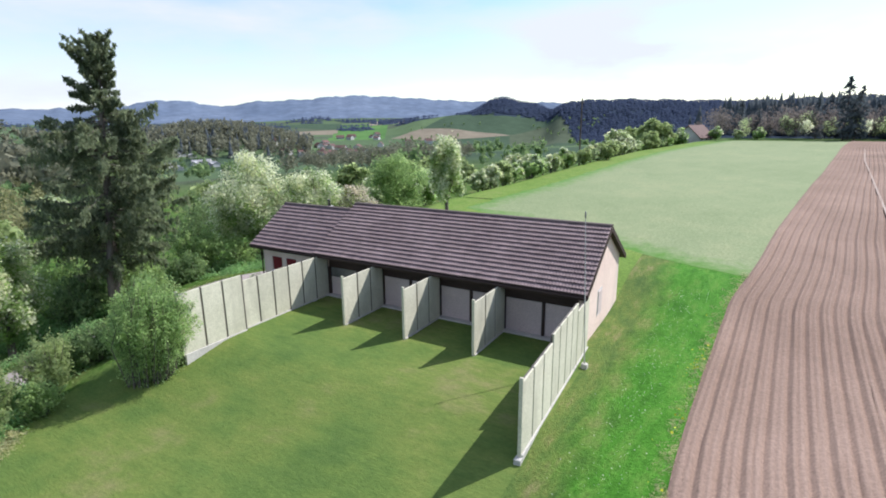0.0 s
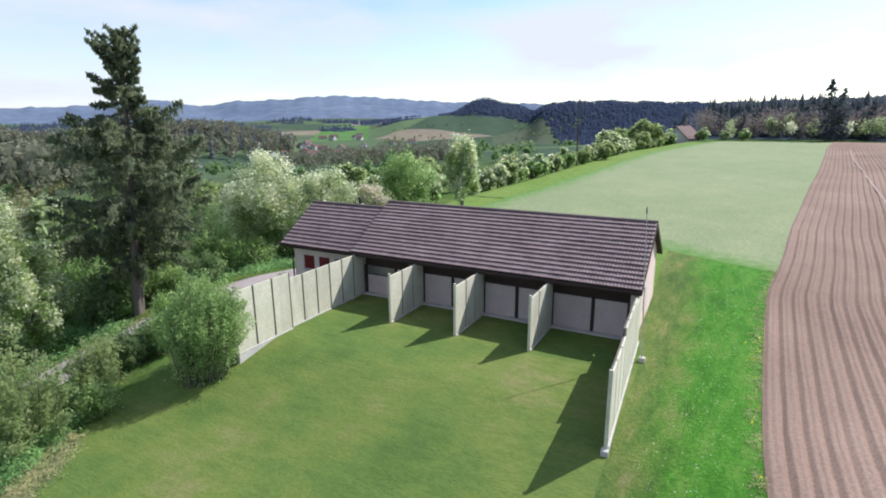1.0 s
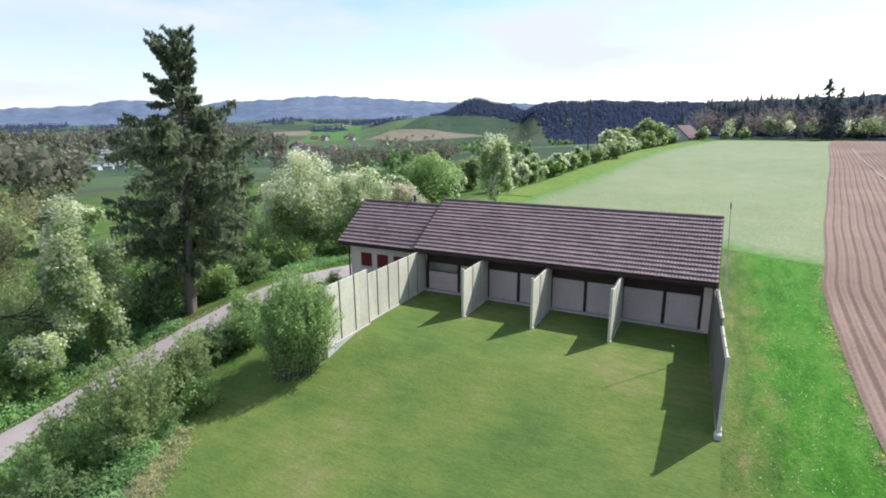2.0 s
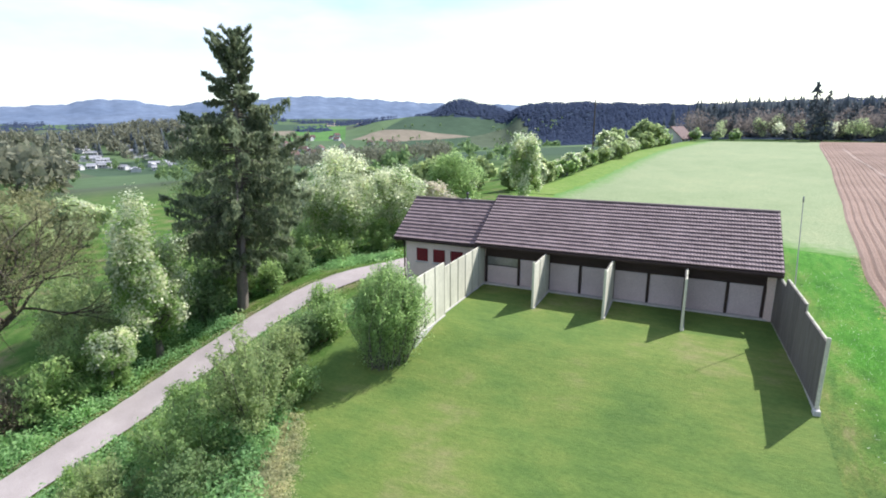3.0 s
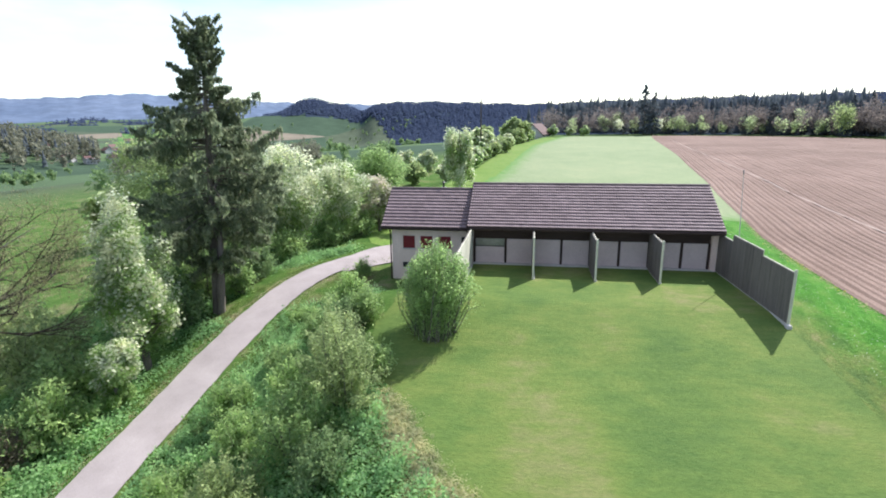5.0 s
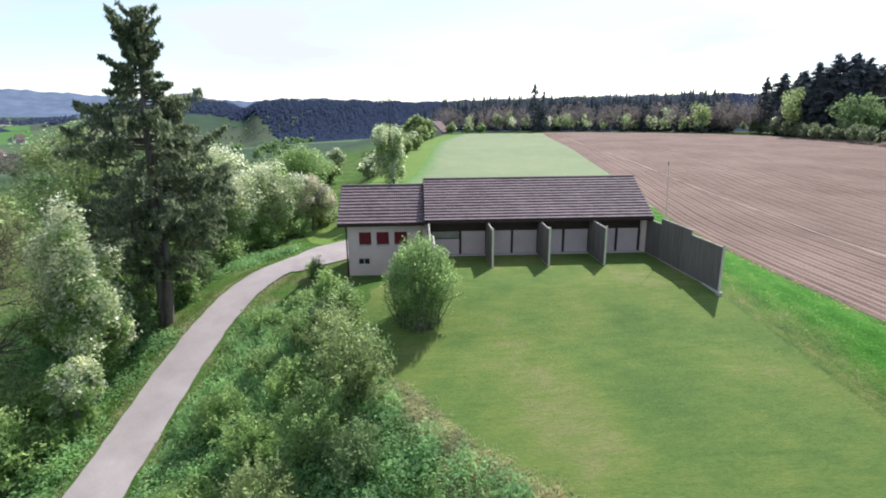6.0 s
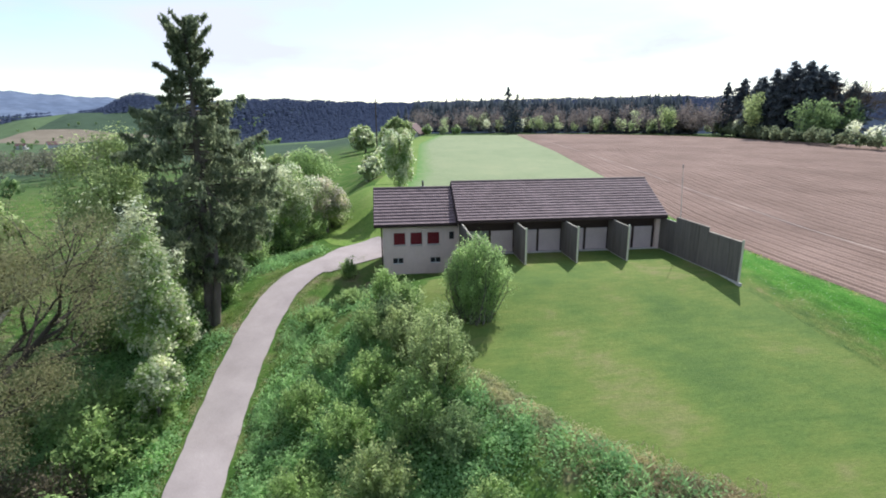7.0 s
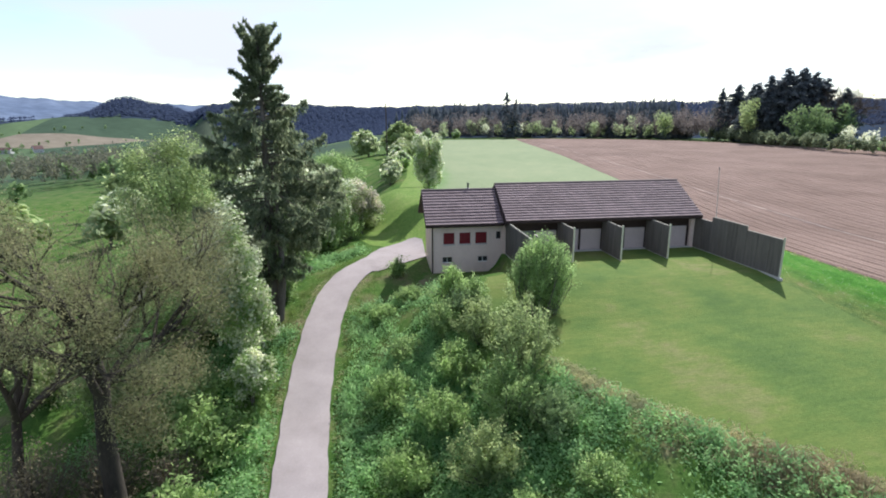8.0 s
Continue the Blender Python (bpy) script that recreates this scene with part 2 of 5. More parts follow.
M["twig"] = leafy("brown_twigs", (0.14, 0.118, 0.085), (0.25, 0.215, 0.15), 0.4)
M["blossom"] = leafy("white_blossom", (0.6, 0.63, 0.47), (0.86, 0.88, 0.72), 0.75)
M["blossom_pink"] = leafy("pale_pink_blossom", (0.5, 0.45, 0.38), (0.7, 0.64, 0.56), 0.55)
# blue of distant haze is painted into this far wood's colour
M["wood_far"] = leafy("hazy_far_conifer_wood", (0.068, 0.09, 0.16), (0.088, 0.112, 0.19), 0.5, 1.0, 0.0)
# conifer colour lifted and shifted from green towards blue
M["conifer"] = leafy("bluish_conifer", (0.1, 0.12, 0.15), (0.165, 0.19, 0.215), 0.5, 0.9, 0.0)
M["wood_far_brown"] = leafy("far_leafless_wood", (0.17, 0.145, 0.148), (0.265, 0.23, 0.22), 0.45)
M["vale_brown"] = leafy("valley_leafless_wood", (0.15, 0.155, 0.118), (0.26, 0.26, 0.195), 0.4)
M["nettle_light"] = leafy("light_nettle_leaves", (0.25, 0.46, 0.18), (0.42, 0.62, 0.3), 0.6)
M["roof_red"] = surface("far_red_roof", (0.1, 0.058, 0.054), (0.155, 0.085, 0.075), 0.5, 6, 0.8, 0.2, 0.01, vary=0.2)
M["wall_far"] = surface("far_white_wall", (0.42, 0.41, 0.4), (0.56, 0.55, 0.53), 0.5, 6, 0.9, 0.1, 0.01, vary=0.12)
M["roof_far_white"] = surface("far_pale_roof", (0.2, 0.2, 0.22), (0.34, 0.34, 0.36), 0.5, 6, 0.85, 0.1, 0.01, vary=0.2)
M["grass_blade"] = leafy("grass_blades", (0.12, 0.2, 0.045), (0.24, 0.33, 0.09), 0.4)
M["straw"] = leafy("dry_grass", (0.4, 0.4, 0.22), (0.58, 0.56, 0.35), 0.55)
M["dead_bramble"] = leafy("dead_bramble_stems", (0.3, 0.245, 0.15), (0.44, 0.37, 0.24), 0.5)
M["petal"] = leafy("white_petals", (0.7, 0.72, 0.66), (0.85, 0.85, 0.8), 0.2)
M["petal_yellow"] = leafy("yellow_petals", (0.6, 0.55, 0.03), (0.7, 0.65, 0.06), 0.2)
M["nettle"] = leafy("nettle_leaves", (0.2, 0.38, 0.16), (0.36, 0.56, 0.26), 0.6)


# ---- building helpers ----
def part(name, bm, material, parent=None, label=""):
    me = bpy.data.meshes.new(name)
    bm.to_mesh(me)
    bm.free()
    me.materials.append(material)
    ob = new(name, me)
    ob.parent = parent
    if label:
        ob["label"] = label
    return ob


def raw(name, verts, faces, material, parent=None, smooth=False):
    """A mesh object from arrays of corners and of faces that all have the same number of sides."""
    verts, faces = np.asarray(verts, np.float32), np.asarray(faces, np.int32)
    me = bpy.data.meshes.new(name)
    me.vertices.add(len(verts))
    me.vertices.foreach_set("co", verts.ravel())
    k = faces.shape[1]
    me.loops.add(faces.size)
    me.loops.foreach_set("vertex_index", faces.ravel())
    me.polygons.add(len(faces))
    me.polygons.foreach_set("loop_start", np.arange(0, faces.size, k, dtype=np.int32))
    me.polygons.foreach_set("loop_total", np.full(len(faces), k, np.int32))
    me.polygons.foreach_set("use_smooth", np.full(len(faces), smooth))
    me.update(calc_edges=True)
    me.materials.append(material)
    ob = new(name, me)
    ob.parent = parent
    return ob


def empty(name, place=(0, 0, 0), turn=0.0, label="", category="", group="", kind=""):
    ob = new(name)
    ob.matrix_basis = pose(*place, 0, 0, turn)
    ob.empty_display_size = 0.2
    return tagged(ob, label, category, group, kind)


def box(bm, x0, y0, z0, x1, y1, z1, bevel=0.0):
    r = bmesh.ops.create_cube(bm, size=1)
    for v in r["verts"]:
        v.co = Vector((x0 + (v.co.x + 0.5) * (x1 - x0), y0 + (v.co.y + 0.5) * (y1 - y0), z0 + (v.co.z + 0.5) * (z1 - z0)))
    if bevel:
        es = list({e for v in r["verts"] for e in v.link_edges})
        bmesh.ops.bevel(bm, geom=es, offset=bevel, segments=1, affect="EDGES")
    return bm


def block(name, lo, hi, material, parent=None, bevel=0.01, label=""):
    return part(name, box(bmesh.new(), *lo, *hi, bevel), material, parent, label)


def tube(points, radii, sides=6):
    """Corners and four-sided faces of a tapered tube along a line."""
    pts, vs, fs = [Vector(p) for p in points], [], []
    ref = Vector((0.31, 0.95, 0.05))
    for i, p in enumerate(pts):
        d = (pts[min(i + 1, len(pts) - 1)] - pts[max(i - 1, 0)]).normalized()
        a = d.cross(ref if abs(d.dot(ref)) < 0.95 else Vector((1, 0, 0))).normalized()
        b = d.cross(a)
        for k in range(sides):
            t = 2 * math.pi * k / sides
            vs.append(p + (a * math.cos(t) + b * math.sin(t)) * radii[i])
    for i in range(len(pts) - 1):
        for k in range(sides):
            fs.append((i * sides + k, i * sides + (k + 1) % sides, (i + 1) * sides + (k + 1) % sides, (i + 1) * sides + k))
    return [tuple(v) for v in vs], fs


def join(pieces):
    vs, fs, n = [], [], 0
    for v, f in pieces:
        vs.append(np.asarray(v, np.float32).reshape(-1, 3))
        fs.append(np.asarray(f, np.int32) + n)
        n += len(vs[-1])
    return np.concatenate(vs), np.concatenate(fs)


# ---- the lie of the land ----
ROAD_Y = (-60, -40, -14.5, -9.7, -5.4, -0.6, 3.6, 6.6, 9.0, 11.0)
ROAD_X = (-22.5, -24.0, -24.6, -24.85, -24.8, -24.5, -23.8, -22.4, -20.6, -18.2)
ROAD_Z = (-10.9, -8.6, -5.02, -4.48, -3.62, -2.7, -1.98, -1.58, -1.4, -1.35)
ROAD_W = 1.16


def smooth(a, b, v):
    t = np.clip((v - a) / (b - a), 0, 1)
    return t * t * (3 - 2 * t)


def edge_x(y):
    """Where the level lawn and plateau end on the valley's side."""
    return np.interp(y, (-60, -24, -21.5, -19, -16, -14.4, -13, -10.5, -9, -6, -2.4, -1.5, 2, 3.6, 12, 20, 30, 42, 104, 145, 160, 300), (10, -2.6, -4.9, -7.2, -10.3, -11.5, -12.3, -14.0, -14.6, -15.0, -14.0, -12.2, -12.2, -15.0, -15.5, -17.0, -17.5, -15.5, -11.0, -3.5, -1, 0))


def ground_z(x, y):
    x, y = np.asarray(x, float), np.asarray(y, float)
    ex = edge_x(y)
    rz = np.interp(y, ROAD_Y, ROAD_Z)
    rz = np.where(y > 11, np.interp(y, (11, 30, 60, 160, 240), (-1.35, -1.6, -1.5, 0, 0)), rz)
    rx = np.where(y > 9, np.interp(y, (9, 11, 30, 60, 160, 240), (-20.6, -20.5, -27, -27, -16, -14)), np.interp(y, ROAD_Y, ROAD_X))
    t = np.clip((ex - x) / np.maximum(ex - rx - ROAD_W - 0.3, 0.5), 0, 1)
    rise_y = np.interp(y, (-40, -10, 5, 20, 35, 75, 150, 200, 260), (0.45, 0.45, 0.55, 1.1, 1.9, 2.8, 3.5, 3.7, 3.7))
    plateau = rise_y * np.maximum(smooth(4.8, 8.4, x), smooth(7, 15, y))
    t = t * t * (3 - 2 * t)
    # the lawn falls away from the house towards the bank
    fall_s = np.minimum(np.maximum(-y - 3.5, 0), 30)
    plateau = plateau - smooth(8.4, 4.0, x) * (0.092 * fall_s + 0.038 * np.clip(4.3 - x, 0, 20) * np.clip((-y - 4) / 5, 0, 1))
    bank = plateau + (rz - plateau) * t
    left = np.maximum(rx - ROAD_W - 0.3 - x, 0)
    fall = -0.16 * np.minimum(left, 40) - 24 * smooth(20, 420, left)
    z = bank + np.where(x < rx, fall, 0)
    # the hollow beside the annex's front
    hollow = smooth(-11.4, -12.4, x) * smooth(-1.5, 2.0, y) * smooth(5.2, 4.3, y) * smooth(-19, -17.5, x)
    yard = smooth(np.interp(y, (9, 12), (-15.6, -11.0)), np.interp(y, (9, 12), (-16.4, -18.5)), x) * smooth(0.5, 3.0, y) * smooth(26, 13, y) * (x > -23.5)
    low = np.maximum(hollow, yard)
    z = z + (np.minimum(z, np.where(yard > hollow, np.minimum(rz, -1.36), -1.36)) - z) * low
    # far country
    dx, dy = x + 8, y + 27
    r, th = np.hypot(dx, dy), np.degrees(np.arctan2(dx, dy))
    wob = 6 * np.sin(x * 0.004 + 1) * np.cos(y * 0.0051) + 4 * np.sin(x * 0.011 + y * 0.008)
    low = np.where(th < -14, -33, np.interp(th, (-14, 0), (-33, -4)))
    z = np.where(r > 380, z + (low + wob * 0.5 - z) * smooth(380, 700, r), z)
    rise = (r - 800) * np.interp(th, (-80, -50, -38, -28, -20), (0.022, 0.024, 0.034, 0.025, 0.0))
    z = z + smooth(800, 1100, r) * np.clip(rise, 0, 70)
    shelf = smooth(-37, -29, th) * smooth(-8, -14, th) * smooth(940, 1340, r) * smooth(2500, 1900, r)
    z = z + shelf * (22 + 2 * np.sin(th * 1.3) - z)
    z = z + 44 * smooth(-28.5, -24.8, th) * np.exp(-((th + 23.1) / 3.3) ** 2 - ((r - 1500) / 190) ** 2) + 14 * np.exp(-((th + 19.6) / 1.5) ** 2 - ((r - 1480) / 170) ** 2)
    wooded_hill = 1350 * np.tan(np.radians(np.interp(th, (-18, -16, -11, -5, 0, 6, 12, 18, 28, 34, 60), (1.4, 2.0, 2.12, 1.9, 1.7, 1.82, 1.92, 2.0, 2.05, 1.95, 1.9)))) + 0.8 + 1.4 * np.sin(th * 1.7) + 0.8 * np.sin(th * 4.3)
    z = z + np.exp(-((r - 1350) / 300) ** 2) * smooth(-18.8, -16.4, th) * (wooded_hill - z)
    z = z + 28 * np.exp(-((th + 52) / 8) ** 2 - ((r - 800) / 150) ** 2) + 30 * np.exp(-((th + 70) / 8) ** 2 - ((r - 700) / 220) ** 2)
    skyline = np.interp(th, (-110, -70, -66, -61, -57.5, -55, -52, -49.5, -44, -41, -38.5, -35, -32, -29, -26, -20, -10, 60), (1.2, 1.3, 1.35, 1.6, 2.2, 2.05, 1.55, 2.05, 2.3, 2.6, 2.66, 2.5, 2.3, 2.1, 1.95, 1.8, 1.6, 1.4))
    skyline = skyline + 0.05 * np.sin(th * 1.9) + 0.035 * np.sin(th * 4.1) + 0.025 * np.sin(th * 9.3) + 0.015 * np.sin(th * 21)
    z = z + smooth(2300, 3500, r) * (9.7 + 3500 * np.tan(np.radians(skyline)) - z)
    return z


def axis(lo, fine_lo, fine_hi, hi, step, grow):
    mid = list(np.arange(fine_lo, fine_hi + step * 0.5, step))
    out, s, v = [], step, fine_hi
    while v < hi:
        s *= grow
        v += s
        out.append(v)
    back, s, v = [], step, fine_lo
    while v > lo:
        s *= grow
        v -= s
        back.append(v)
    return np.array(back[::-1] + mid + out)


def sheet(xs, ys, lift=0.0):
    gx, gy = np.meshgrid(xs, ys)
    v = np.stack([gx, gy, ground_z(gx, gy) + lift], -1).reshape(-1, 3)
    i = np.arange(len(ys) - 1)[:, None] * len(xs) + np.arange(len(xs) - 1)[None]
    f = np.stack([i, i + 1, i + 1 + len(xs), i + len(xs)], -1).reshape(-1, 4)
    return v, f


def ground_material():
    m, n, l, b = nodes_of("rough_grass_and_fields", 0.95, 0.0, 0.03)
    a, f = noise_node(n, l, 0.35, 5, 0.65), noise_node(n, l, 6, 6, 0.75)
    near = ramp_node(n, [(0.36, (0.05, 0.105, 0.024)), (0.48, (0.075, 0.14, 0.032)), (0.58, (0.115, 0.155, 0.05)), (0.7, (0.18, 0.16, 0.09))])
    l.new(a.outputs["Fac"], near.inputs["Fac"])
    r2 = ramp_node(n, [(0.3, (0.6, 0.65, 0.6)), (0.7, (1.35, 1.3, 1.3))])
    l.new(f.outputs["Fac"], r2.inputs["Fac"])
    near_c = mix_rgb(n, l, 1.0, near.outputs["Color"], r2.outputs["Color"], "MULTIPLY")
    g = n.new("ShaderNodeNewGeometry")
    vor = n.new("ShaderNodeTexVoronoi")
    vor.inputs["Scale"].default_value = 0.0052
    mp = n.new("ShaderNodeMapping")
    mp.inputs["Scale"].default_value, mp.inputs["Rotation"].default_value = (1, 0.75, 0), (0, 0, 0.6)
    l.new(g.outputs["Position"], mp.inputs["Vector"])
    l.new(mp.outputs["Vector"], vor.inputs["Vector"])
    sep = n.new("ShaderNodeSeparateColor")
    l.new(vor.outputs["Color"], sep.inputs["Color"])
    far = ramp_node(n, [(0.0, (0.085, 0.128, 0.066)), (0.22, (0.055, 0.086, 0.054)), (0.5, (0.1, 0.148, 0.072)), (0.72, (0.08, 0.1, 0.064)), (0.9, (0.21, 0.18, 0.135))])
    far.color_ramp.interpolation = "CONSTANT"
    l.new(sep.outputs["Red"], far.inputs["Fac"])
    fn = noise_node(n, l, 0.05, 6, 0.7)
    r3 = ramp_node(n, [(0.3, (0.8, 0.8, 0.8)), (0.7, (1.15, 1.15, 1.15))])
    l.new(fn.outputs["Fac"], r3.inputs["Fac"])
    far_c = mix_rgb(n, l, 1.0, far.outputs["Color"], r3.outputs["Color"], "MULTIPLY")
    ln = n.new("ShaderNodeVectorMath")
    ln.operation = "LENGTH"
    l.new(g.outputs["Position"], ln.inputs[0])
    rr = n.new("ShaderNodeMapRange")
    rr.inputs["From Min"].default_value, rr.inputs["From Max"].default_value = 130, 260
    l.new(ln.outputs["Value"], rr.inputs["Value"])
    l.new(mix_rgb(n, l, rr.outputs["Result"], near_c, far_c), b.inputs["Base Color"])
    bump_on(n, l, b, f.outputs["Fac"], 0.7, 0.1)
    return m


M["ground"] = ground_material()
# ridge colour is turned blue-grey to stand for haze in the distance
M["far_ridge"] = surface("hazy_far_ridge", (0.105, 0.138, 0.2), (0.15, 0.187, 0.255), 0.003, 0.02, 1.0, 0.2, 0.5, spec=0.0)
M["meadow"] = surface("hill_meadow", (0.075, 0.16, 0.055), (0.11, 0.2, 0.07), 0.008, 0.08, 1.0, 0.2, 0.3, spec=0.0)
M["dry_field"] = surface("far_pale_field", (0.3, 0.25, 0.19), (0.4, 0.34, 0.27), 0.006, 0.05, 1.0, 0.2, 0.3, spec=0.0)
# dark floor of the woods, with the same haze blue in its colour
M["hazy_forest_floor"] = surface("hazy_forest_floor", (0.03, 0.042, 0.062), (0.045, 0.06, 0.085), 0.02, 0.2, 1.0, 0.2, 0.5, spec=0.0)


def plough_x(y):
    """The line between the grass or corn and the ploughed land."""
    return np.interp(y, (-45, -8.7, -3.3, 2.7, 11, 15.2, 19.1, 27, 36, 52, 62, 72, 125, 143, 160), (8.2, 8.5, 8.5, 8.8, 9.3, 10.0, 10.6, 11.6, 13.1, 15.6, 17.3, 18.9, 26.6, 29.7, 33.0))


def corn_x(y):
    """The near and left border of the corn."""
    return np.interp(y, (15.3, 16.2, 18.5, 27, 42, 104, 145, 158), (9.8, 7.0, 2.8, -14.4, -11.8, -7.0, 1.0, 4.0))


def far_y(x):
    """The far end of the fields."""
    return np.interp(x, (-10, 4, 30, 45, 67, 80, 86, 95), (157, 157, 156, 153, 142, 128, 112, 60))


gx, gy = axis(-330, -34, 12, 330, 0.5, 1.07), axis(-330, -36, 24, 330, 0.5, 1.07)
v, f = sheet(gx, gy)
under = (v[:, 1] < 154) & (((v[:, 0] > plough_x(v[:, 1]) + 1.2) & (v[:, 0] < 78)) | ((v[:, 1] > 18) & (v[:, 0] > corn_x(v[:, 1]) + 1.5) & (v[:, 0] < 78)))
v[under, 2] -= 0.25


def outer_ring():
    """The far land: rings that widen outwards, finest towards the valley and the hills."""
    ths = np.radians(np.concatenate([np.arange(-180, -95, 3.0), np.arange(-95, 62, 0.4), np.arange(62, 181, 3.4)]))
    ths[-1] = math.pi
    rs = 290 * 1.032 ** np.arange(87)
    X, Y = -8 + rs[:, None] * np.sin(ths)[None], -27 + rs[:, None] * np.cos(ths)[None]
    w = np.stack([X, Y, ground_z(X, Y) - 0.3 * (rs < 310)[:, None]], -1).reshape(-1, 3)
    k = np.arange(len(rs) - 1)[:, None] * len(ths) + np.arange(len(ths) - 1)[None]
    return w, np.stack([k, k + len(ths), k + len(ths) + 1, k + 1], -1).reshape(-1, 4)


v, f = join([(v, f), outer_ring()])
ground = raw("ground", v, f, M["ground"], smooth=True)
for key in ("hazy_forest_floor", "far_ridge", "meadow", "dry_field"):
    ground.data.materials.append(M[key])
mid = v[f].mean(1)
dx, dy = mid[:, 0] + 8, mid[:, 1] + 27
r, th = np.hypot(dx, dy), np.degrees(np.arctan2(dx, dy))


def is_wooded(th, r):
    hill = (th > -21) & (r > np.interp(th, (-21, -17, -13, -10), (1260, 1150, 720, 620))) & (r < 1800)
    knoll = (((th + 22.6) / 6.0) ** 2 + ((r - 1490) / 240) ** 2 < 1)
    return hill | knoll | ((th > 2) & (r > 205) & (r < 900))


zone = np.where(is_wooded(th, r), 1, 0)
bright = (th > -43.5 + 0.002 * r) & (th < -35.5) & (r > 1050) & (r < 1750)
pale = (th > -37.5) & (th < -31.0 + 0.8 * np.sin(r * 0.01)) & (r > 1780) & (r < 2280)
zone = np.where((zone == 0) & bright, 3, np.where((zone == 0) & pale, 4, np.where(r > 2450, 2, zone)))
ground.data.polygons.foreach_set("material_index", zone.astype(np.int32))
tagged(ground, "rough grassy slopes, meadows and distant hills", "ground", kind="structure")


def ruled(ys, left, right, n, lift):
    """A sheet over the ground between two lines."""
    ys = np.asarray(ys, float)
    u = np.linspace(0, 1, n)
    X = left(ys)[:, None] * (1 - u) + right(ys)[:, None] * u
    Y = np.repeat(ys[:, None], n, 1)
    v = np.stack([X, Y, ground_z(X, Y) + lift], -1).reshape(-1, 3)
    i = np.arange(len(ys) - 1)[:, None] * n + np.arange(n - 1)[None]
    return v, np.stack([i, i + 1, i + 1 + n, i + n], -1).reshape(-1, 4)


def lawn_left(y):
    return np.where(y > 2, -11.1, edge_x(y) + 0.12 * np.sin(y * 2.1) + 0.07 * np.sin(y * 5.3))


lawn = raw("lawn", *ruled(np.arange(-44, 3.45, 0.4), lawn_left, lambda y: 0 * y + 4.45, 44, 0.03), M["lawn"], smooth=True)
tagged(lawn, "mown lawn with dry and mossy patches before the bays", "lawn", kind="structure")
side = ruled(np.arange(-70, 18.6, 0.5), lambda y: np.where(y > 3.4, 3.6, 4.4), lambda y: np.where(y > 15.3, np.maximum(corn_x(y), 5.0) + 0.8, plough_x(y) + 0.3), 24, 0.02)
behind = ruled(np.arange(10.0, 32, 0.5), lambda y: np.interp(y, (10, 14, 20, 32), (-17.0, -21.5, -24.0, -21.5)), lambda y: np.minimum(3.9, corn_x(y) + 0.8), 24, 0.03)
margin = ruled(np.arange(32, 150, 2.0), lambda y: edge_x(y) - 0.5, lambda y: corn_x(y) + 0.5, 6, 0.03)
field_margin = raw("field_margin", *join([behind, margin]), M["verge"], smooth=True)
tagged(field_margin, "grassy margin between the hedge and the corn", "grass", kind="structure")
strip = raw("grass_strip", *side, M["strip"], smooth=True)
tagged(strip, "lush bright green grass round the house and along the fields", "grass", kind="structure")


def field_rows():
    """Ridges run along the border of the ploughed land, 0.53 m apart."""
    ys = np.concatenate([np.arange(-70, 40, 1.6), np.arange(40, 158, 4.0)])
    us = []
    for k in range(156):
        h = (0.8, 1.15, 0.95, 1.1)[k % 4]
        us += [(k * 0.53 + a, b * h) for a, b in ((0.0, 0.0), (0.05, 0.0), (0.13, 0.13), (0.22, 0.15), (0.28, 0.09), (0.34, 0.14), (0.43, 0.12), (0.49, 0.02))]
    us = np.array(us)
    rng = np.random.default_rng(4)
    X = plough_x(ys)[:, None] + us[None, :, 0] + (0.05 * np.sin(ys / 14))[:, None] + rng.normal(0, 0.012, (len(ys), len(us)))
    Y = np.minimum(np.repeat(ys[:, None], len(us), 1), far_y(X))
    Z = ground_z(X, Y) + 0.05 + us[None, :, 1] * (0.92 + 0.16 * rng.random((len(ys), len(us))))
    v = np.stack([X, Y, Z], -1).reshape(-1, 3)
    i = np.arange(len(ys) - 1)[:, None] * len(us) + np.arange(len(us) - 1)[None]
    return v, np.stack([i, i + 1, i + 1 + len(us), i + len(us)], -1).reshape(-1, 4)


plough = raw("ploughed_field", *field_rows(), M["soil"], smooth=True)
tagged(plough, "ploughed brown field with long parallel ridges", "field", kind="structure")
corn_ys = np.concatenate([np.arange(15.3, 40, 0.4), np.arange(40, 157.5, 2.0)])
corn = raw("corn_field", *ruled(corn_ys, lambda y: corn_x(y) + 0.25 * np.sin(y * 1.7) * np.sin(y * 0.45), lambda y: plough_x(y) + 0.3, 60, 0.032), M["wheat"], smooth=True)
rim = corn.data.attributes.new("rim", "FLOAT", "POINT")
corn_v = np.empty(len(corn.data.vertices) * 3, np.float32)
corn.data.vertices.foreach_get("co", corn_v)
corn_v = corn_v.reshape(-1, 3)
slope = np.where(corn_v[:, 1] < 27, 0.42, 0.99)
rim.data.foreach_set("value", (np.abs(corn_v[:, 0] - corn_x(corn_v[:, 1])) * slope).astype(np.float32))
tagged(corn, "pale green field of young corn behind the house", "field", kind="structure")
track = raw("field_track", *ruled(np.arange(-70, 120, 1.0), lambda y: np.interp(y, (-70, -45, 0, 12, 30, 50, 86, 120), (13.0, 14.5, 17.2, 18.2, 19.0, 21.2, 25.2, 30)) - 0.09, lambda y: np.interp(y, (-70, -45, 0, 12, 30, 50, 86, 120), (13.0, 14.5, 17.2, 18.2, 19.0, 21.2, 25.2, 30)) + 0.09, 3, 0.2), M["track"])
tagged(track, "thin pale line of dry trodden soil across the field", "track", kind="structure")


